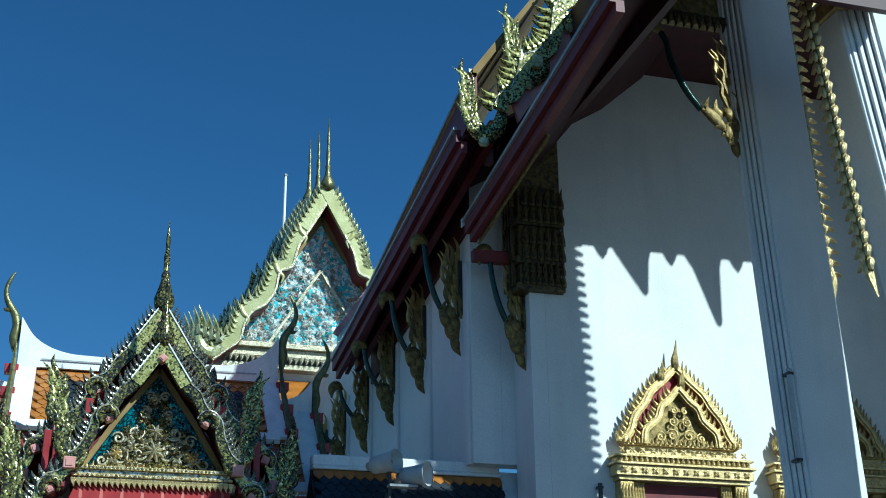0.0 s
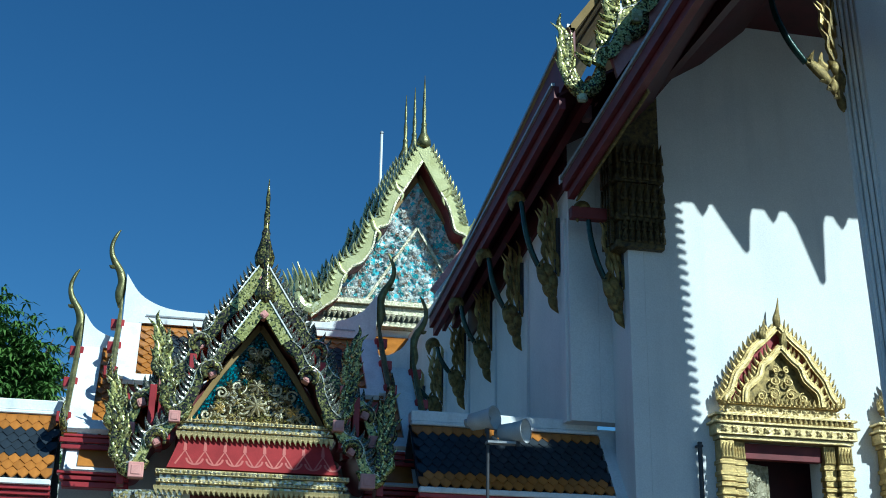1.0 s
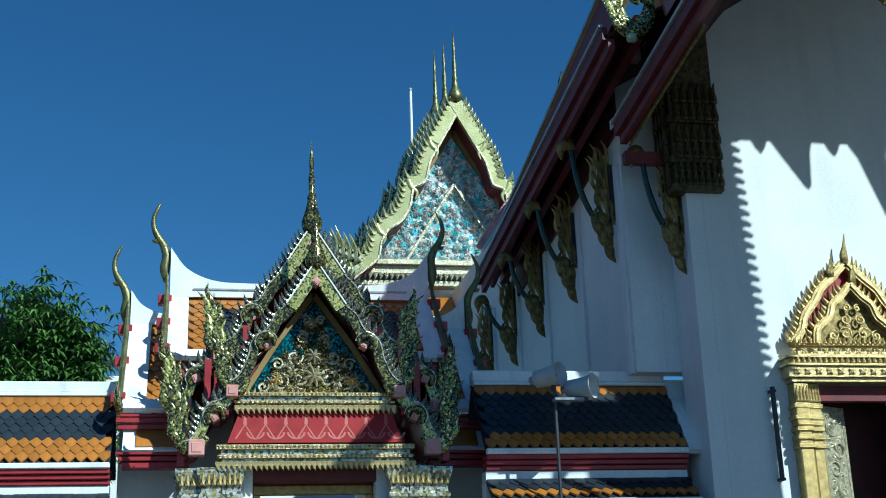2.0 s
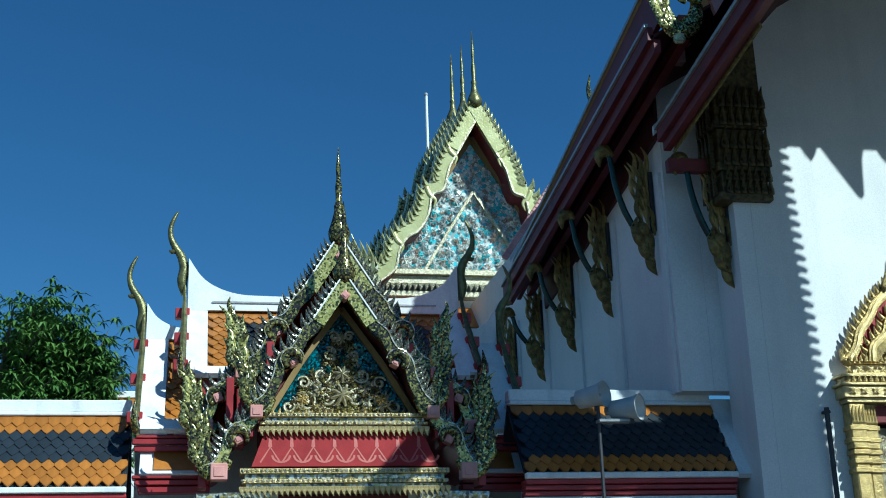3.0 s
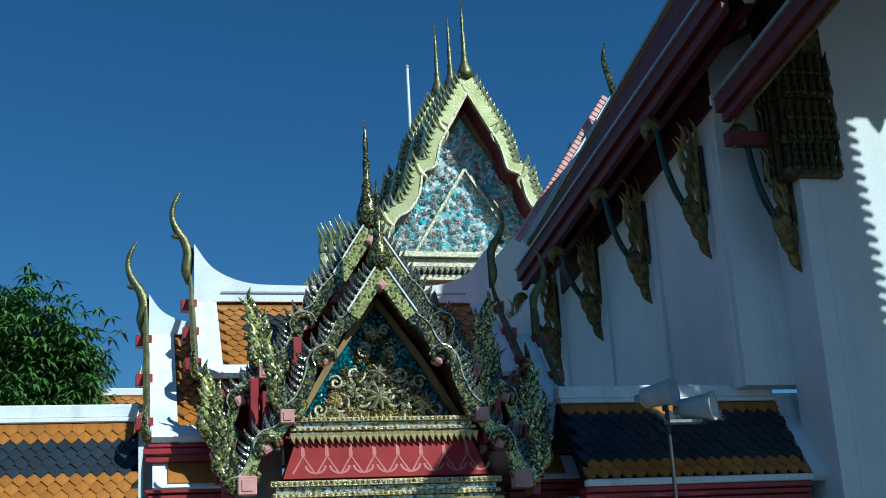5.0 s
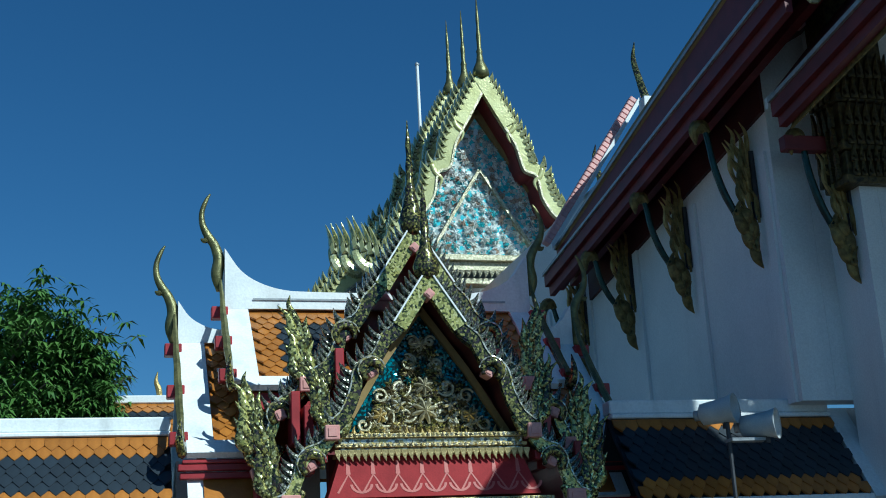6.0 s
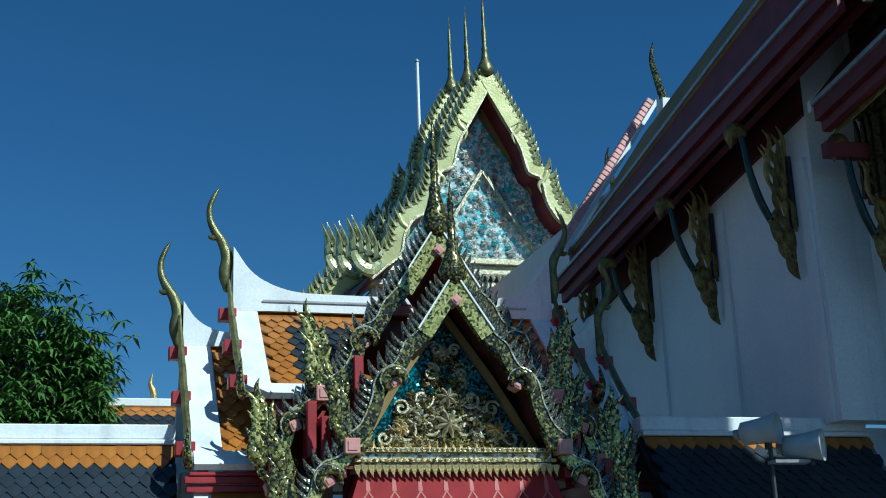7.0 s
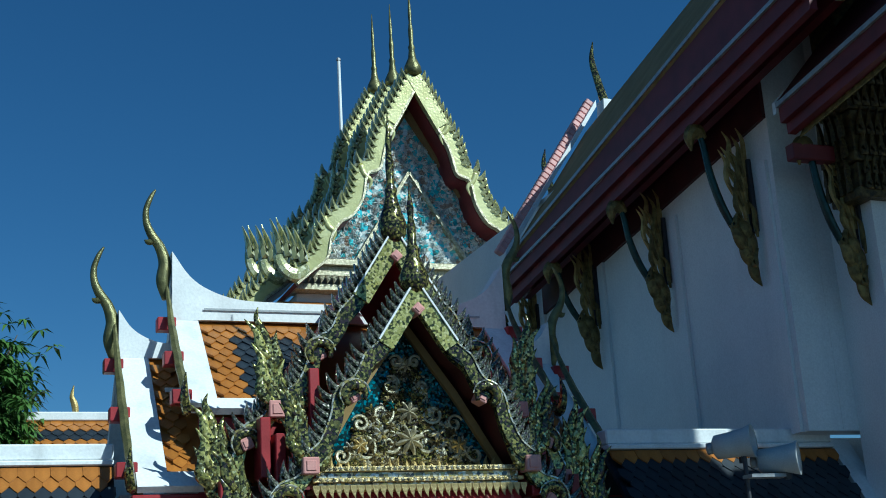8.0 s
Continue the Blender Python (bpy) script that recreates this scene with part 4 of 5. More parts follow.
for z0, z1, d in ((8.35, 8.5, 0.10), (8.5, 8.9, 0.02), (8.9, 9.05, 0.09), (9.05, 9.7, 0.04), (9.7, 9.85, 0.10), (9.85, 11.6, 0.05)):
    part("tier", boxed(6.62 - d, 7.46 + d * 0.6, FY - 0.10 - d, 1.0, z0 + 0.002, z1 - 0.002, bevel=0.015), DARKCARVE, capital)
CAPLEAF = flame_mesh("capital_leaf", DARKCARVE, 0.62, 0.20, 0.06)
for row, (z, n, k) in enumerate(((8.46, 7, 0.55), (8.70, 7, 0.5), (8.98, 6, 0.7), (9.3, 6, 0.7), (9.75, 6, 0.7), (10.1, 6, 0.7))):
    for i in range(n):
        place("capital_leaf", CAPLEAF, Matrix.Translation((6.70 + i * 0.78 / (n - 1), FY - 0.21, z)) @ Matrix.Diagonal((k, 1, k, 1)), capital)
    for i in range(4):
        place("capital_leaf", CAPLEAF, Matrix.Translation((6.50, FY + 0.05 + i * 0.2, z)) @ Matrix.Rotation(math.pi / 2, 4, "Z") @ Matrix.Diagonal((k, 1, k, 1)), capital)


# naga brackets under the eaves
def bracket(wall, y, tip_z, head, group):
    """An eave bracket: a naga whose tail is fixed low on the wall and whose neck rises outwards to the eave."""
    b = thing("eave_bracket", (wall, y, tip_z), "carved gilded naga bracket with dark green glass neck", "bracket", group)
    hx, hz = head
    span = wall - hx
    jx = wall - 0.50 * span
    jz = tip_z + 0.92
    tail = None
    for k, (x0, z0, x1, z1, r) in enumerate(((0.03, 0.0, 0.20, 0.42, 0.085), (0.10, 0.24, 0.30, 0.66, 0.11), (0.06, 0.34, 0.20, 0.86, 0.10), (0.22, 0.44, 0.50 * span, 0.94, 0.10), (0.12, 0.62, 0.30, 0.98, 0.09))):
        piece = sweep(bmesh.new(), [(wall - x0, y - 0.02 * (k % 2), tip_z + z0), (wall - x0 * 0.7 - x1 * 0.3 - 0.04, y - 0.015 * k, tip_z + z0 * 0.65 + z1 * 0.35), (wall - x0 * 0.3 - x1 * 0.7, y - 0.015 * k, tip_z + z0 * 0.3 + z1 * 0.7), (wall - x1, y, tip_z + z1)], [0.008, r, r * 1.1, r * 0.5], 8, 0.5, n=4)
        if tail is None:
            tail = part("tail", piece, DULLGILT, b, "dark gilded flame tail", smooth=True)
        else:
            part("scale", piece, DULLGILT, tail, smooth=True)
    neck = sweep(bmesh.new(), [(jx + 0.02, y, jz - 0.05), (wall - 0.66 * span, y, jz + 0.22 * (hz - jz)), (wall - 0.80 * span, y, jz + 0.55 * (hz - jz)), (wall - 0.86 * span, y, jz + 0.85 * (hz - jz)), (hx + 0.08, y, hz)], [0.055, 0.06, 0.055, 0.05, 0.05], 8, 1.0)
    part("neck", neck, GREENGLASS, b, "dark green glass mosaic neck", smooth=True)
    part("head", sweep(bmesh.new(), [(hx + 0.14, y, hz - 0.06), (hx + 0.02, y, hz + 0.06), (hx - 0.10, y, hz - 0.04), (hx - 0.10, y, hz - 0.26)], [0.06, 0.12, 0.10, 0.015], 8, 0.8), DULLGILT, b, "gilded naga head")
    leaf = flame_mesh("flame_leaf", DULLGILT, 0.42, 0.15, 0.06)
    for k in range(15):
        dx = 0.05 + 0.34 * ((k * 0.618) % 1.0)
        z0 = tip_z + 0.72 + 0.075 * k
        tall = 0.55 + 0.2 * ((k * 0.37) % 1.0)
        oy = 0.05 * ((k % 3) - 1)
        part("flame_rod", sweep(bmesh.new(), [(wall - dx * 0.7, y + oy, z0), (wall - dx, y + oy, z0 + tall * 0.4), (wall - dx * 0.95, y + oy, z0 + tall * 0.75), (wall - dx - 0.09, y + oy, z0 + tall)], [0.022, 0.046, 0.034, 0.006], 6, 0.9, n=3), GILT if k % 3 else DULLGILT, b)
    for o in (-0.07, 0.05):
        part("rear_post", boxed(wall - 0.07, wall - 0.003, y + o, y + o + 0.05, tip_z + 0.8, tip_z + 1.9), BLACK, b)
    part("inner_horn", sweep(bmesh.new(), [(wall - 0.22 * span, y, tip_z + 0.78), (wall - 0.30 * span, y, tip_z + 0.92), (wall - 0.28 * span, y, tip_z + 1.12)], [0.08, 0.06, 0.01], 8, 0.6), DULLGILT, b)
    for k in range(5):
        f = 0.25 + 0.15 * k
        place("flame_leaf", leaf, Matrix.Translation((wall - 0.05 - 0.5 * span * f, y - 0.04, tip_z + jz * 0 + 0.92 * f + 0.03)) @ Matrix.Rotation(0.25, 4, "Y") @ Matrix.Diagonal((0.8, 0.8, 0.75, 1)), b)
    return b


lay()
for i in range(6):
    y = 0.62 + 2.51 * i
    bracket(5.6, y, 7.26 - 0.035 * y, (4.76, 9.56 - 0.125 * y), "brackets under the long eave")
bracket(6.46, -0.58, 6.68, (5.68, 8.9), "brackets under the porch eave")

# naga finials at the front corner of the main roof
lay((0.93, 0.12), (0.745, -1.13), (0.95, 0.46))
CY = -1.85
for low, rise, tip in (((5.65, 10.80), (5.03, 11.12), (4.90, 11.93)), ((6.56, 12.10), (5.96, 12.46), (5.84, 13.30)), ((7.5, 13.5), (6.9, 13.85), (6.78, 14.7))):
    n = thing("roof_corner_finial", (low[0], CY, low[1] - 0.4), "gilded naga head finial at the roof corner", "roof finial", "naga finials on the hall roof")
    x, z = low
    pts = [(x + 0.05, CY, z + 0.10), (x - 0.04, CY, z - 0.22), (x - 0.32, CY, z - 0.42), (x - 0.54, CY, z - 0.24), (rise[0] - 0.02, CY, rise[1] - 0.12), ((rise[0] + tip[0]) / 2 + 0.06, CY, (rise[1] + tip[1]) / 2 - 0.08), (tip[0] - 0.02, CY, tip[1] - 0.25), (tip[0] + 0.02, CY, tip[1])]
    feathered(n, "body", pts, [0.10, 0.16, 0.17, 0.15, 0.11, 0.08, 0.05, 0.012], -1, 1.05, NAGA, FINIAL)
    part("chin", boxed(x - 0.44, x - 0.24, CY - 0.09, CY + 0.05, z - 0.66, z - 0.46, bevel=0.04), GOLDMOSAIC, n)
lay()
part("gable_board", loft(bmesh.new(), [[(5.62, y, 11.15), (8.2, y, 15.3), (8.2, y, 14.6), (5.75, y, 10.7)] for y in (-2.46, -2.36)]), PINKTILE, hall, "salmon tiled gable edge")
lay((0.93, 0.12), (0.745, -1.13), (0.95, 0.62))
main = smooth2([(5.62, 10.75), (5.72, 10.98), (5.92, 11.10), (6.08, 11.45), (6.20, 11.85), (6.50, 12.02), (6.76, 12.28), (6.86, 12.72), (6.94, 13.12), (7.25, 13.38), (7.6, 13.5)])
board = part("gable_naga", ribbon(bmesh.new(), main, 0.26, YA - 0.28, YA - 0.14), NAGA, hall, "green gold mosaic bargeboard")
part("silver_edge", ribbon(bmesh.new(), [(p[0] - 0.10, p[1] + 0.08) for p in main], 0.025, YA - 0.30, YA - 0.26), SILVER, board, "thin silver edge")
leaves_along("crest_leaf", CRESTGOLD, main, 0.16, YA - 0.20, hall, s=-1, lift=0.12, size=1.45)
part("beam_end", boxed(6.30, 6.52, CY - 0.2, CY + 0.05, 11.72, 11.98, bevel=0.02), GOLDMOSAIC, hall, "gilded beam end")


lay()
for x, z, w, h in ((5.24, 10.36, 0.13, 0.16), (5.50, 10.38, 0.15, 0.55), (5.58, 10.72, 0.20, 0.55)):
    part("gable_foot", boxed(x, x + w, -1.34, -1.14, z, z + h, bevel=0.02), PINKTILE, hall, "salmon plastered gable foot")
lay(**HALL)
# porch columns with hanging gilded fringes
def porch_column(x0, y0, w=0.83, h=12.3, deep=0.0, wide=1.0):
    c = thing("porch_column", (x0 + w / 2, y0 + w / 2, 0), "white redented porch column with fluted corners", "column", "porch columns")
    bm = bmesh.new()
    deep = deep or w
    box(bm, x0 + 0.22 * wide, x0 + w, y0, y0 + deep - (0.22 if deep == w else 0), 0, h, 0.02)
    part("shaft", bm, WHITE, c, "white plastered shaft")
    part("shaft_side", boxed(x0, x0 + 0.22 * wide - 0.004, y0 + 0.22, y0 + deep, 0, h, bevel=0.02), WHITE, c)
    for dx, dy in ((0.03, 0.19), (0.08, 0.14), (0.13, 0.09), (0.18, 0.04)):
        part("flute", boxed(x0 + dx * wide, x0 + dx * wide + 0.045 * wide, y0 + dy, y0 + dy + 0.06, 0, h - 0.02, bevel=0.012), TRIM, c, "slim corner fillet")
    for z, d in ((0.0, 0.12), (0.5, 0.06), (h - 0.4, 0.06)):
        part("collar", boxed(x0 - d, x0 + w + d, y0 - d, y0 + deep + d, z, z + 0.3, bevel=0.03), GILT if z > 5 else WHITE, c)
    return c


lay(x=(1, 0.30), lean=-0.043)
porch_column(8.99, -4.7, 1.27, 13.3, 0.3, 1.4)
lay(x=(1, 0.91), lean=-0.13)
porch_column(9.87, -7.2, 1.25, 11.3, 0.83, 2.0)
lay(**HALL)
# two unseen columns, added to block sun from parts of the front wall
porch_column(15.3, -4.0, 1.9, 12.7, 0.3)
porch_column(11.2, -7.8, 1.1, 16.0)
part("porch_side_wall", boxed(18.0, 18.4, -10.0, FY, 0, 13.7), WHITE, hall)
DROPLET = flame_mesh("fringe_leaf", BRIGHTGILT, 0.21, 0.11, 0.06)
SCALE = bpy.data.meshes.new("fringe_scale")
bm = bmesh.new()
bmesh.ops.create_uvsphere(bm, u_segments=8, v_segments=5, radius=1.0, matrix=Matrix.Diagonal((0.062, 0.05, 0.098, 1)))
for v in bm.verts:
    v.co.x += 0.25 * v.co.z
    if v.co.z < 0:
        v.co.x *= 0.8
bm.to_mesh(SCALE)
bm.free()
SCALE.materials.append(BRIGHTGILT)


def fringe(x, y, z0, z1, s, along):
    """A gilded hanging fringe down the side of an opening: a carved bar with leaf teeth."""
    f = thing("hanging_fringe", (x, y, z0), "bright gilded carved fringe hanging beside a porch column", "ornament", "fringes of the porch openings")
    bm = bmesh.new()
    if along == "x":
        box(bm, *sorted((x, x + s * 0.08)), y - 0.05, y + 0.05, z0, z1, 0.015)
    else:
        box(bm, x - 0.05, x + 0.05, *sorted((y, y + s * 0.12)), z0, z1, 0.015)
    part("bar", bm, DULLGILT, f, "dark gilded core bar")
    n = int((z1 - z0) / 0.2)
    for i in range(n):
        z = z0 + i * 0.2
        if along == "x":
            m = Matrix.Translation((x + s * 0.06, y, z + 0.16)) @ Matrix.Rotation(s * 1.65, 4, "Y") @ Matrix.Diagonal((s, 1, 1, 1))
        else:
            m = Matrix.Translation((x, y + s * 0.11, z + 0.16)) @ Matrix.Rotation(math.pi / 2 * s, 4, "Z") @ Matrix.Rotation(1.9, 4, "Y")
        place("fringe_leaf", DROPLET, m, f)
        if along == "x":
            place("fringe_scale", SCALE, Matrix.Translation((x + s * 0.045, y - 0.055, z + 0.1)), f)
        else:
            place("fringe_scale", SCALE, Matrix.Translation((x, y - 0.01, z + 0.1)), f)
            place("fringe_scale", SCALE, Matrix.Translation((x - 0.05, y + 0.07, z + 0.04)) @ Matrix.Rotation(math.pi / 2, 4, "Z"), f)
    part("drop", sweep(bmesh.new(), [(x + (s * 0.06 if along == "x" else 0), y + (s * 0.06 if along != "x" else 0), z0 + 0.3), (x + (s * 0.08 if along == "x" else 0), y + (s * 0.08 if along != "x" else 0), z0), (x + (s * 0.02 if along == "x" else 0), y, z0 - 0.4)], [0.06, 0.08, 0.01], 8, 0.7), BRIGHTGILT, f)
    return f


lay(x=(1, 0.30), lean=-0.043)
fringe(10.27, -4.56, 7.35, 13.3, 1, "x")
lay(x=(1, 0.77), lean=-0.11)
fringe(9.29, -7.0, 6.6, 11.6, 1, "y")
lay(**HALL)
# frieze over the porch opening with long pendants
lay()
# out of view: pendants are set by the shadow spikes they throw on the wall
frieze = thing("porch_frieze", (13.5, -4.5, 12.3), "gilded frieze with long pointed pendants over the porch opening", "ornament")
part("band", boxed(9.9, 17, -4.62, -4.38, 12.97, 13.35, bevel=0.02), DULLGILT, frieze)
for i in range(4):
    x = 11.47 + i * 1.5
    tip = 11.96 if i == 0 else 11.47
    bm = slab(bmesh.new(), [(x - 0.66, 12.97), (x + 0.20, 12.97), (x + 0.10, 12.6), (x + 0.05, tip), (x - 0.02, tip + 0.05), (x - 0.42, 12.6)], "y", -4.54, -4.46)
    part("pendant", bm, BRIGHTGILT, frieze, "pointed gilded pendant")
for i in range(4):
    x = 10.67 + i * 1.42
    part("small_pendant", slab(bmesh.new(), [(x - 0.24, 12.97), (x + 0.16, 12.97), (x + 0.05, 12.68), (x, 12.60), (x - 0.10, 12.72)], "y", -4.53, -4.47), BRIGHTGILT, frieze)
lay((0.93, 0.03), (0.745, -1.6), (0.95, 0.65))
lam = thing("porch_beam_ornament", (8.4, -3.3, 11.6), "dark gilded carved beam between eave and column", "ornament")
part("beam", boxed(7.46, 9.55, -3.85, -3.6, 11.9, 12.5, bevel=0.02), DULLGILT, lam)
for i in range(13):
    place("flame_leaf", CAPLEAF, Matrix.Translation((7.55 + i * 0.16, -3.87, 12.1)) @ Matrix.Rotation(math.pi, 4, "Y") @ Matrix.Diagonal((0.8, 1, 0.55, 1)), lam)
lay()
bracket(9.0, -4.45, 9.42, (7.5, 11.75), "brackets under the porch eave")


# gilded door surrounds on the front wall
lay((1, -0.6), HALL["y"], HALL["z"])


def door_surround(cx):
    d = thing("door_surround", (cx, FY, 0), "gilded carved temple door frame with a pointed pediment and a leaf ajar", "door", "doors of the prayer hall")
    y = FY - 0.004
    for s in (-1, 1):
        for k, (dx, w, dp) in enumerate(((1.12, 0.24, 0.30), (0.86, 0.20, 0.18))):
            x0, x1 = sorted((cx + s * (dx - w / 2), cx + s * (dx + w / 2)))
            bm = boxed(x0, x1, y - dp, y, 0.3, 4.0, bevel=0.02)
            for z in (3.6, 3.75, 3.9, 4.1, 4.3):
                box(bm, x0 - 0.03 - 0.01 * (z > 4), x1 + 0.03 + 0.01 * (z > 4), y - dp - 0.04, y, z, z + 0.08, 0.01)
            box(bm, x0 - 0.01, x1 + 0.01, y - dp - 0.02, y, 4.0, 4.75, 0.01)
            c = part("door_column", bm, GILT, d, "gilded carved door column")
            for i in range(4):
                place("column_leaf", FLAMELET, Matrix.Translation((x0 + (i + 0.5) * w / 4, y - dp - 0.03, 4.42)) @ Matrix.Diagonal((1, 1, 2.2, 1)), c)
    steps = [(0.08, 0.02), (0.20, 0.08), (0.05, 0.13), (0.10, 0.04), (0.05, 0.10)]
    bm = bmesh.new()
    z = 4.76
    for h, p in steps:
        box(bm, cx - 1.26 - p, cx + 1.26 + p, y - 0.34 - p, y, z, z + h - 0.004, 0.008)
        z += h
    for h, p in ((0.20, -0.10), (0.05, -0.04)):
        box(bm, cx - 1.16 - p, cx + 1.16 + p, y - 0.30 - p, y, z, z + h - 0.004, 0.008)
        z += h
    corn = part("cornice", bm, BRIGHTGILT, d, "gilded stepped cornice")
    for i in range(26):
        x = cx - 1.25 + i * 0.1
        place("cornice_leaf", FLAMELET, pose(x, y - 0.42, 5.10), corn)
        place("cornice_leaf", FLAMELET, pose(x * 0.9 + cx * 0.1, y - 0.33, 5.46), corn)
    bm = bmesh.new()
    for row, zr in enumerate((4.94, 5.32)):
        for i in range(13):
            rosette(bm, cx - 1.2 + i * 0.2, y - 0.44 + 0.08 * row, zr, 0.07, 4, math.pi / 4)
    part("cornice_flowers", bm, BRIGHTGILT, corn)
    outer = smooth2([(0, 7.02), (-0.28, 6.72), (-0.52, 6.50), (-0.66, 6.26), (-0.86, 6.0), (-0.96, 5.72), (-1.14, 5.46)], 4)
    inner = smooth2([(0, 6.58), (-0.20, 6.34), (-0.36, 6.20), (-0.44, 5.98), (-0.56, 5.86), (-0.70, 5.72), (-0.74, 5.46)], 4)
    part("pediment_ground", slab(bmesh.new(), [(cx + p[0], p[1]) for p in outer] + [(cx - p[0], p[1]) for p in reversed(outer[:-1])], "y", y - 0.10, y), RED, d, "red pediment ground")
    leaf = flame_mesh("crest_leaf", GILT, 0.17, 0.09, 0.04)
    for s in (-1, 1):
        for path, wd, yy in ((outer, 0.15, y - 0.28), (inner, 0.13, y - 0.36)):
            side = [(cx + q[0], q[1]) for q in mirror(path, -s)]
            part("pediment_rib", ribbon(bmesh.new(), side, wd, yy, yy + 0.2), GILT, d, "gilded pediment rib")
            part("rib_edge", ribbon(bmesh.new(), side, wd * 0.35, yy - 0.03, yy), BRIGHTGILT, d)
            leaves_along("crest_leaf", leaf, side, 0.115, yy + 0.08, d, s=s, lift=wd * 0.5, lean=0.4, start=0.2)
        for k in range(4):
            place("corner_flame", leaf, Matrix.Translation((cx + s * (1.0 + 0.07 * k), y - 0.2, 5.5)) @ Matrix.Diagonal((0.8 * s, 1, 1.9 - 0.2 * k, 1)), d)
        bm = bmesh.new()
        for x, z, r, t in ((0.16, 5.66, 0.12, 0.4), (0.40, 5.62, 0.10, 1.4), (0.14, 5.92, 0.10, 2.0), (0.10, 6.14, 0.07, 1.0)):
            scroll(bm, cx + s * x, z, r, t if s > 0 else math.pi - t, s, y - 0.26, 0.02)
        part("carved_scroll", bm, GILT, d)
    part("inner_ground", slab(bmesh.new(), [(cx + p[0] * 0.95, p[1]) for p in inner] + [(cx - p[0] * 0.95, p[1]) for p in reversed(inner[:-1])], "y", y - 0.2, y - 0.104), DULLGILT, d)
    for dx, zb, zt in ((0, 6.98, 7.56), (-0.30, 6.72, 7.12), (0.10, 6.55, 7.14)):
        part("finial", sweep(bmesh.new(), [(cx + dx, y - 0.28, zb), (cx + dx - 0.01, y - 0.28, zb + 0.25 * (zt - zb)), (cx + dx + 0.02, y - 0.28, zb + 0.6 * (zt - zb)), (cx + dx + 0.05, y - 0.28, zt)], [0.06, 0.08, 0.035, 0.008], 8), DULLGILT, d, "dark flame finial")
    # dark-coloured plate in place of an unlit room
    part("opening", boxed(cx - 1.1, cx + 1.1, FY + 1.16, FY + 1.22, 0, 4.9), SHADEDRED, d, "dark plate standing in for the unlit interior behind the doorway")
    part("door_lintel", boxed(cx - 0.74, cx + 0.74, y - 0.10, FY + 0.1, 4.45, 4.736, bevel=0.01), DARKRED, d, "dark red lintel")
    hinge = Vector((cx - 0.73, FY + 0.06, 0))
    ajar = Matrix.Translation(hinge) @ Matrix.Rotation(radians(32), 4, "Z") @ Matrix.Translation(-hinge)
    x0, x1 = cx - 0.73, cx - 0.03
    bm = boxed(x0, x1, FY + 0.04, FY + 0.10, 0.3, 4.4, bevel=0.01)
    for a, b in ((x0, x0 + 0.06), (x1 - 0.06, x1)):
        box(bm, a, b, FY + 0.02, FY + 0.04, 0.3, 4.4, 0.006)
    bm.transform(ajar)
    leafd = part("door_leaf", bm, SILVERGILT, d, "carved silver-gilt door leaf standing ajar")
    rd = random.Random(5)
    bm = bmesh.new()
    for i in range(90):
        rosette(bm, rd.uniform(x0 + 0.12, x1 - 0.12), FY + 0.04, rd.uniform(0.4, 4.3), rd.uniform(0.04, 0.08), rd.choice((4, 5, 6)), rd.uniform(0, 2))
    for i in range(10):
        scroll(bm, (x0 + x1) / 2 + 0.08 * (-1) ** i, 0.6 + i * 0.38, 0.16, i * 1.3, (-1) ** i, FY + 0.055, 0.018)
    bm.transform(ajar)
    tagged(part("door_carving", bm, SILVERGILT, leafd), kind="stuff")
    return d


door_surround(9.76)
door_surround(12.89)
lay(**HALL)


def tube_lamp(x, y, z0, z1, mat, label):
    l = thing("wall_tube", (x, y, z0), label, "lamp")
    part("tube", lathe(bmesh.new(), (x, y, z0), [(0.045, 0), (0.045, z1 - z0)], 10), mat, l)
    for z in (z0, z1 - 0.1):
        part("bracket", boxed(x - 0.05, x + 0.055, y - 0.05, y + 0.14, z, z + 0.05, bevel=0.01), BLACK, l)


tube_lamp(8.12, FY - 0.16, 3.05, 4.70, BLACK, "dark tube lamp fixed upright on the white wall")
lay()
tube_lamp(9.2, -4.78, 4.3, 5.75, HORN, "white tube lamp on the porch column")


# far chofas on the hall's roof
lay()
for x, y, z, h in ((6.92, 7.0, 12.75, 1.4), (6.75, 9.25, 11.4, 1.25)):
    c = thing("ridge_finial", (x, y, z - 0.4), "slender horn finial on a white ridge end", "roof finial", "ridge finials of the hall")
    part("horn", sweep(bmesh.new(), [(x, y, z), (x - 0.12, y, z + 0.35 * h), (x - 0.22, y, z + 0.7 * h), (x - 0.16, y, z + h)], [0.10, 0.08, 0.06, 0.012], 8), DARKNAGA, c)
    part("base", loft(bmesh.new(), [[(x - 0.12, y - 0.15, z + 0.1), (x - 0.12, y + 0.15, z + 0.1), (x + 0.05, y + 0.15, z + 0.1), (x + 0.05, y - 0.15, z + 0.1)], [(x - 0.15, y - 0.15, z - 0.45), (x - 0.15, y + 0.15, z - 0.45), (x + 0.25, y + 0.15, z - 0.45), (x + 0.25, y - 0.15, z - 0.45)]]), TRIM, c, "white ridge end")

# ---- the tall hall beyond, its gables stepping back ----
GX, GZ = 8.1, 23.35
lay((0.64, 5.80 - 0.64 * GX), (0.64, 15.0 - 0.64 * 32.0), (0.68, 16.76 - 0.68 * GZ))
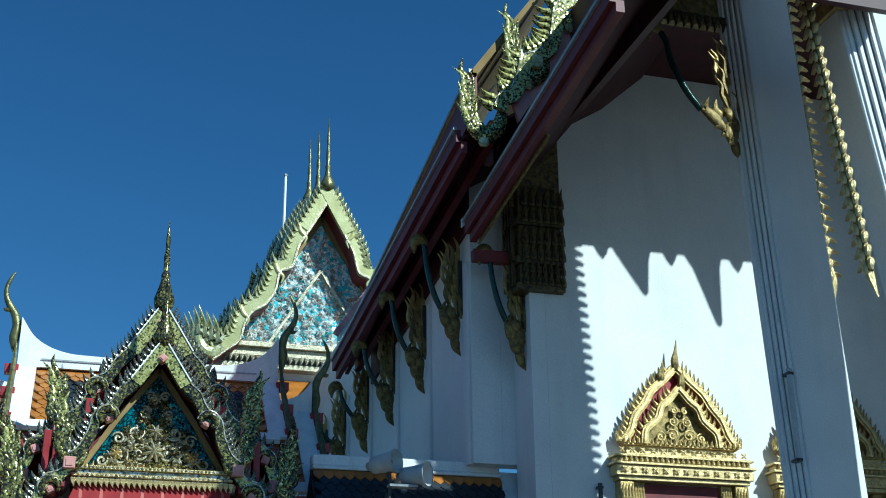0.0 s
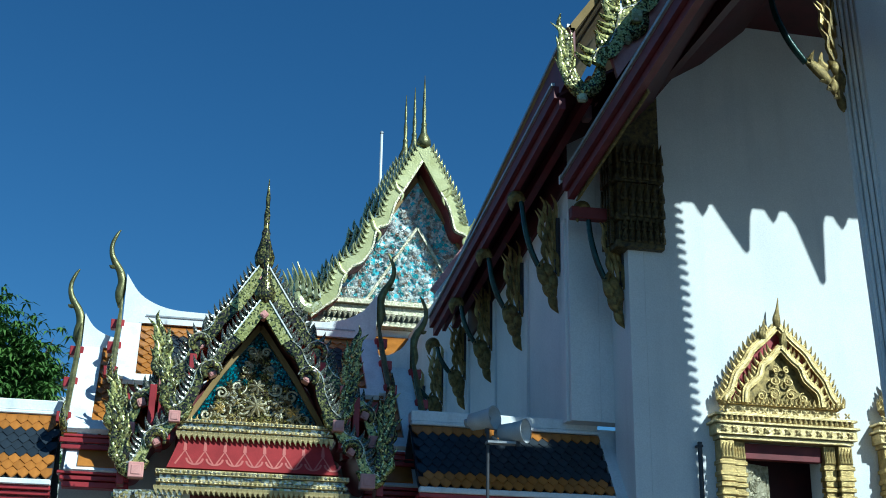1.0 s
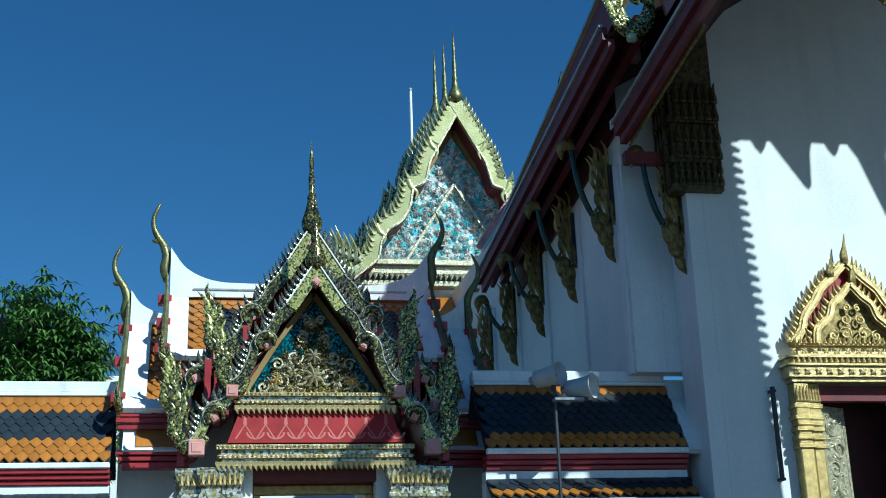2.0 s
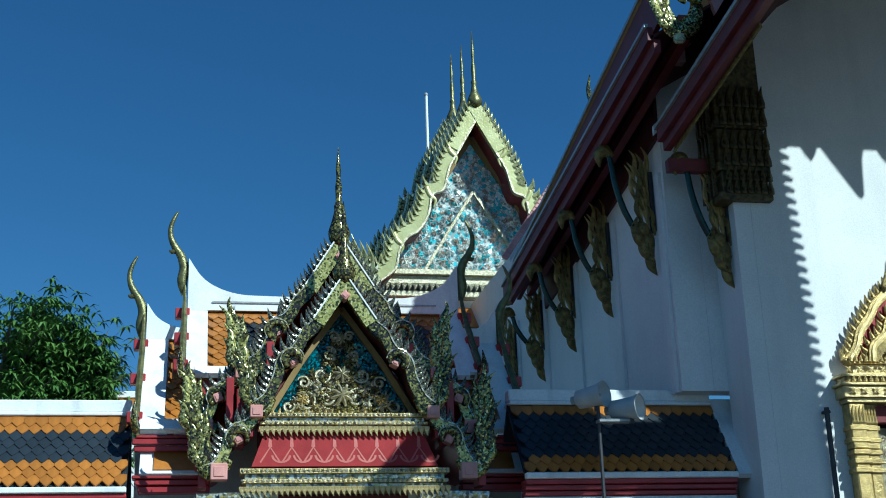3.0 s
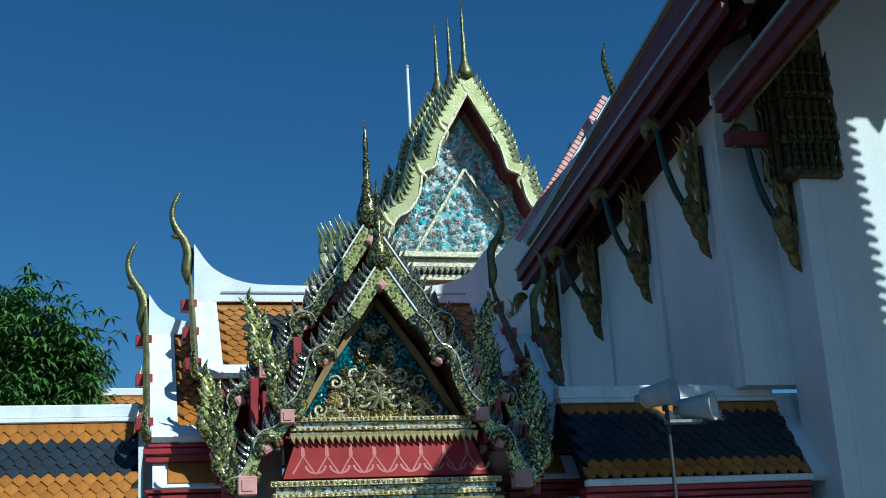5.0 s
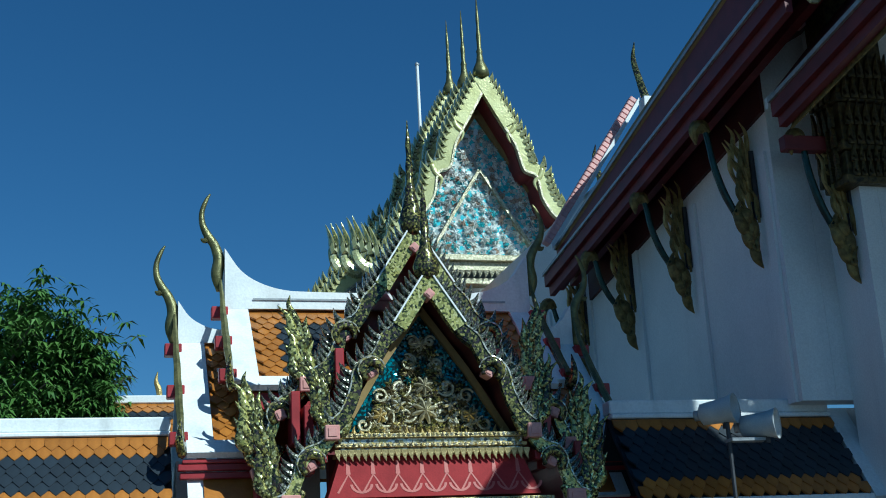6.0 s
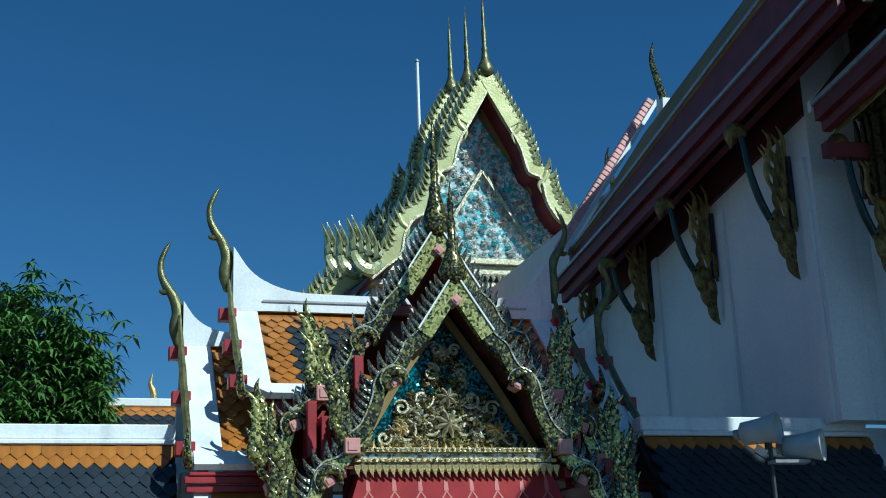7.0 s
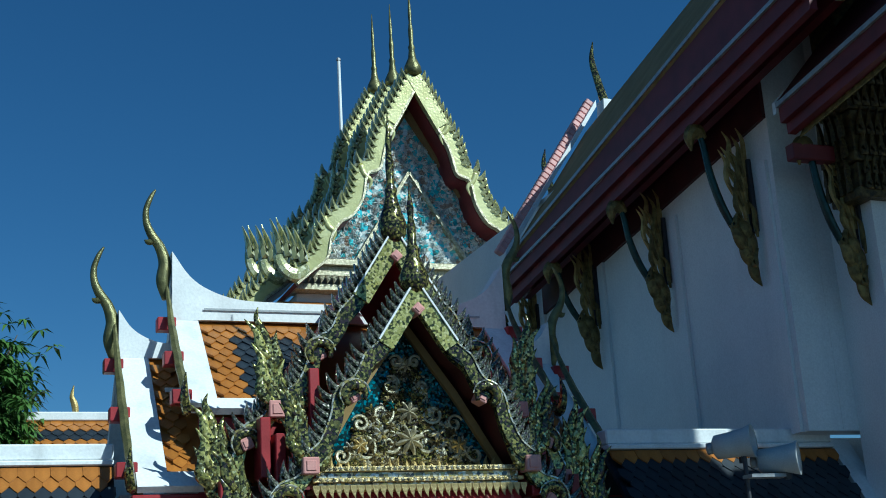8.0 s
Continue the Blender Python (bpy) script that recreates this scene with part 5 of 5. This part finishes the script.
OUT = smooth2([(0, 0), (-0.6, -1.05), (-1.1, -1.9), (-1.5, -2.6), (-1.75, -3.5), (-1.95, -3.7), (-2.35, -3.9), (-2.55, -4.8), (-3.0, -5.5), (-3.5, -5.8), (-3.9, -6.4), (-4.1, -7.2), (-4.7, -7.7), (-5.3, -8.2)], 4)
LEAFG = flame_mesh("crest_leaf", mosaic("silver_gold_leaf", [(0.80, 0.79, 0.62), (0.56, 0.54, 0.26), (0.72, 0.70, 0.42), (0.34, 0.34, 0.17), (0.84, 0.83, 0.72)], 5, 0.2, 0.4, 0.3), 0.60, 0.34, 0.22)


def far_gable(y, dz, first):
    g = thing("gabled_hall", (GX, y, 0), "tall temple hall with a gold mosaic gable and glass pediment" if first else "stepped roof tier with gold mosaic bargeboards", "temple hall", "stepped gables of the far hall")
    for s in (-1, 1):
        side = [(GX - s * q[0], GZ + dz + q[1]) for q in (OUT if first else OUT + [(-5.9, -8.6), (-6.4, -9.3), (-7.2, -9.8)])]
        part("bargeboard", ribbon(bmesh.new(), side, 0.44, y, y + 0.25), PALEGOLD, g, "pale gold mosaic bargeboard")
        arm = [(GX, GZ + dz), (GX + s * 0.55, GZ + dz - 0.95), (GX + s * 1.12, GZ + dz - 1.92)]
        part("bargeboard_arm", ribbon(bmesh.new(), arm, 0.62, y - 0.06 - 0.012 * s, y + 0.2 - 0.012 * s), PALEGOLD, g, "straight pale gold bargeboard arm")
        for k, (hx, hz) in enumerate(((1.15, -2.1), (2.2, -4.1), (3.75, -6.2))):
            part("board_hook", sweep(bmesh.new(), [(GX + s * (hx + 0.25), y, GZ + dz + hz + 0.35), (GX + s * (hx + 0.1), y, GZ + dz + hz), (GX + s * (hx - 0.15), y, GZ + dz + hz - 0.25), (GX + s * (hx - 0.05), y, GZ + dz + hz - 0.6)], [0.11, 0.11, 0.08, 0.02], 8, 0.7), PALEGOLD, g, smooth=True)
        part("barge_edge", ribbon(bmesh.new(), [(q[0] - s * 0.16, q[1] - 0.22) for q in side], 0.09, y - 0.06, y + 0.2), SILVERGILT, g)
        leaves_along("crest_leaf", LEAFG, side, 0.29, y + 0.12, g, s=s, lift=0.18, lean=0.55, start=0.3)
        part("roof_slope", ribbon(bmesh.new(), [(q[0] - s * 0.15, q[1] - 0.2) for q in side], 0.15, y + 0.26, y + 4.2), DARKRED, g, "red boarded roof slope")
        bx, bz = GX + s * 5.2, GZ + dz - 8.1
        body = part("naga_head", sweep(bmesh.new(), [(bx - s * 0.5, y, bz + 0.3), (bx, y, bz), (bx + s * 0.5, y, bz + 0.3), (bx + s * 0.65, y, bz + 0.9), (bx + s * 0.5, y, bz + 1.4), (bx + s * 0.7, y, bz + 2.1)], [0.2, 0.26, 0.24, 0.20, 0.12, 0.02], 8, 0.6), GOLDMOSAIC, g, "gold mosaic naga head")
        for k in range(4):
            place("naga_crest", LEAFG, Matrix.Translation((bx + s * (-0.3 + 0.3 * k), y - 0.05, bz + 0.45 + 0.1 * k)) @ Matrix.Rotation(s * 0.2, 4, "Y") @ Matrix.Diagonal((s, 1, 2.2, 1)), body)
    part("spire", lathe(bmesh.new(), (GX, y + 0.1, GZ + dz + 0.1), [(0.26, 0), (0.38, 0.15), (0.34, 0.4), (0.17, 0.75), (0.12, 1.1), (0.15, 1.2), (0.09, 1.35), (0.11, 1.9), (0.06, 2.3), (0.08, 2.6), (0.012, 3.75)], 10), HORNGOLD, g, "slim mosaic spire", smooth=True)
    return g


front = far_gable(32.0, 0.0, True)
far_gable(34.5, 0.5, False)
far_gable(37.0, 1.2, False)
TY = 33.45
part("tympanum", slab(bmesh.new(), [(GX - 4.2, 16.1), (GX + 4.2, 16.1), (GX, 22.3)], "y", TY, TY + 0.3), PEARL, front, "pediment covered with silver and blue glass mosaic")
for s in (-1, 1):
    part("pediment_frame", ribbon(bmesh.new(), [(GX, 22.45), (GX + s * 4.3, 16.1)], 0.24, TY - 0.25, TY + 0.05), OLIVE, front)
    part("inner_frame", ribbon(bmesh.new(), [(GX + s * 0.02, 19.85), (GX + s * 2.45, 16.15)], 0.13, TY - 0.30, TY - 0.003), SILVERGILT, front, "pale inner triangle frame")
rnd = random.Random(9)
bm = bmesh.new()
for k in range(430):
    z = 16.2 + 5.7 * (1 - math.sqrt(rnd.random()))
    half = (22.1 - z) / 6.0 * 4.0
    rosette(bm, GX + rnd.uniform(-1, 1) * half, TY - 0.01 - rnd.uniform(0, 0.10), z, rnd.choice((0.09, 0.12, 0.15, 0.19, 0.23)), rnd.choice((5, 6, 7, 8)), rnd.uniform(0, 1))
tagged(part("glass_flower_field", bm, PEARLFLOWER, front, "hundreds of silver and turquoise glass flowers"), kind="stuff")
for h0, h1, d in ((15.85, 16.1, 0.25), (15.65, 15.85, 0.05), (15.45, 15.65, 0.18), (14.95, 15.2, 0.0)):
    part("cornice", boxed(GX - 5.0 - d, GX + 5.0 + d, TY - 0.6 - d, TY + 0.5, h0, h1 - 0.01, bevel=0.02), SILVERGILT, front, "silvered cornice")
LEAFW = flame_mesh("cornice_leaf", SILVERGILT, 0.3, 0.22, 0.08)
for i in range(40):
    place("cornice_leaf", LEAFW, Matrix.Translation((GX - 5.0 + i * 0.256, TY - 0.7, 15.46)) @ Matrix.Rotation(math.pi, 4, "Y"), front)
part("hall_wall", boxed(GX - 4.8, GX + 4.8, TY, TY + 12, 0, 14.94), WHITE, front, "white hall wall")
part("skirt_roof", slope_board(GX - 5.6, GX + 5.6, (TY - 0.1, 14.6), (TY - 1.6, 13.4), 0.15), ORANGE, front, "orange tiled skirt roof")
part("skirt_board", boxed(GX - 5.7, GX + 5.7, TY - 1.75, TY - 1.5, 13.05, 13.3, bevel=0.03), TRIM, front)
part("skirt_board", boxed(GX - 5.6, GX + 5.6, TY - 1.6, TY - 1.3, 12.7, 13.04, bevel=0.03), RED, front)

lay()
mast = thing("lightning_rod", (5.25, 19.95, 0), "thin white metal lightning mast behind the hall", "mast")
part("pole", lathe(bmesh.new(), (5.25, 19.95, 0), [(0.07, 0), (0.05, 19.4)], 8), TRIM, mast)
part("ball", lathe(bmesh.new(), (5.25, 19.95, 19.38), [(0.02, 0), (0.07, 0.04), (0.07, 0.09), (0.01, 0.15)], 8), STEEL, mast)

# ---- loudspeakers on a pole ----
sp = thing("loudspeaker_pole", (3.75, -1.14, 0), "thin grey steel pole carrying loudspeakers", "pole")
part("pole", lathe(bmesh.new(), (3.75, -1.14, 0), [(0.028, 0), (0.028, 4.62)], 8), BLACK, sp)
part("arm", boxed(3.71, 4.23, -1.31, -1.11, 4.33, 4.37), STEEL, sp)


def horn(x, y, z, turn, tilt):
    h = thing("horn_loudspeaker", (x, y, z), "grey white horn loudspeaker on a steel pole", "loudspeaker", "loudspeakers on the pole")
    rot = Matrix.Translation((x, y, z)) @ Matrix.Rotation(radians(turn), 4, "Z") @ Matrix.Rotation(radians(90 + tilt), 4, "Y")
    for nm, prof, mat in (("bell", [(0.10, -0.33), (0.145, -0.30), (0.155, -0.12), (0.175, 0.06), (0.20, 0.14), (0.205, 0.16), (0.18, 0.14), (0.09, -0.04), (0.04, -0.08)], HORN), ("throat", [(0.03, -0.06), (0.05, -0.04), (0.045, 0.05), (0.01, 0.08)], STEEL), ("driver", [(0.03, -0.42), (0.07, -0.41), (0.07, -0.34), (0.05, -0.325)], STEEL)):
        bm = lathe(bmesh.new(), (0, 0, 0), prof, 20)
        bmesh.ops.transform(bm, matrix=rot, verts=bm.verts)
        part(nm, bm, mat, h, smooth=True)
    part("yoke", boxed(x - 0.03, x + 0.03, y - 0.03, y + 0.03, z - 0.24, z - 0.02), BLACK, h)


horn(3.74, -1.11, 4.76, -45, -4)
horn(4.22, -1.29, 4.54, -42, 0)

# ---- what shows through the gateway and over the left wing ----
far_wing = thing("far_wing", (-6, 9, 0), "distant roofed wing with orange tiles and white ridge", "roofed wall")
part("ridge_cap", boxed(-9, -2.2, 8.9, 9.2, 6.70, 6.86, bevel=0.02), TRIM, far_wing, "white ridge")
part("roof_slab", slope_board(-9, -2.2, (9.0, 6.72), (8.0, 5.9), 0.1), ORANGE, far_wing)
part("wall", boxed(-9, -2.2, 8.3, 8.6, 0, 5.9), WHITE, far_wing)
tile_field(far_wing, -6.4, -2.2, (8.98, 6.70), (8.0, 5.9), 0.19, 0.16, (1, 1), 2, 3)
part("ridge_horn", sweep(bmesh.new(), [(-3.1, 9, 6.8), (-3.13, 9, 7.0), (-3.18, 9, 7.15), (-3.15, 9, 7.34)], [0.05, 0.06, 0.04, 0.01], 8), GILT, far_wing, "small gilded horn")
inner = thing("inner_shrine", (0.3, 14, 0), "white shrine wall with a gilded pointed finial", "shrine")
part("wall", boxed(-2.5, 3.0, 14, 14.5, 0, 5.2), WHITE, inner)
part("finial", lathe(bmesh.new(), (-0.1, 13.6, 0), [(0.9, 0), (0.9, 2.6), (0.6, 2.8), (0.65, 3.0), (0.4, 3.2), (0.45, 3.35), (0.25, 3.6), (0.2, 3.8), (0.05, 4.4)], 12), GILT, inner, "gilded stepped finial")


# ---- tree behind the left wing ----
def tree(x, y, height, spread, seed):
    rnd = random.Random(seed)
    t = thing("tree", (x, y, 0), "leafy green tree with long narrow leaves behind the wall", "tree")
    trunk = sweep(bmesh.new(), [(x, y, 0), (x + 0.1, y, height * 0.3), (x - 0.05, y + 0.1, height * 0.6), (x + 0.1, y, height * 0.85)], [0.2, 0.16, 0.12, 0.05], 8)
    part("trunk", trunk, BARK, t, "grey brown trunk")
    verts, faces = [], []
    limbs = bmesh.new()
    for i in range(84):
        a = rnd.uniform(0, math.tau)
        e = rnd.uniform(0.05, 1.0)
        r = spread * (0.35 + 0.65 * math.sqrt(rnd.random())) * math.sqrt(1.0 - 0.85 * e * e)
        tip = Vector((x + r * math.cos(a), y + r * math.sin(a) * 0.8, height * (0.55 + 0.45 * e) + rnd.uniform(-0.3, 0.2)))
        root = Vector((x, y, height * (0.42 + 0.35 * e)))
        mid = (tip + root) / 2 + Vector((0, 0, 0.25))
        sweep(limbs, [root, mid, tip], [0.05, 0.03, 0.008], 5, n=3)
        for k in range(22):
            f = rnd.uniform(0.45, 1.05)
            c = root.lerp(tip, f) + Vector((rnd.gauss(0, 0.22), rnd.gauss(0, 0.22), rnd.gauss(0, 0.2)))
            b0 = rnd.uniform(0, math.tau)
            for q in range(8):
                b = b0 + math.tau * q / 8 + rnd.uniform(-0.3, 0.3)
                ln, wd = rnd.uniform(0.18, 0.34), rnd.uniform(0.024, 0.040)
                d = Vector((math.cos(b), math.sin(b), rnd.uniform(-0.7, 0.25))).normalized()
                sd = d.cross(Vector((rnd.uniform(-0.4, 0.4), rnd.uniform(-0.4, 0.4), 1))).normalized() * wd
                m = c + d * ln * 0.45 + Vector((0, 0, 0.02))
                tp = c + d * ln - Vector((0, 0, ln * 0.25))
                i0 = len(verts)
                verts += [c, m + sd, tp, m - sd]
                faces.append((i0, i0 + 1, i0 + 2, i0 + 3))
    part("limb", limbs, BARK, t)
    me = bpy.data.meshes.new("crown")
    me.from_pydata([tuple(v) for v in verts], [], faces)
    me.materials.append(LEAF)
    crown = new("crown", me)
    crown.parent = t
    crown.matrix_parent_inverse = Matrix.Translation(-Vector(t.location))
    return t


tree(-6.4, 9.0, 9.2, 2.5, 3)
tree(-9.9, 10.2, 9.9, 2.8, 8)
tree(-4.7, 8.6, 8.3, 1.2, 11)
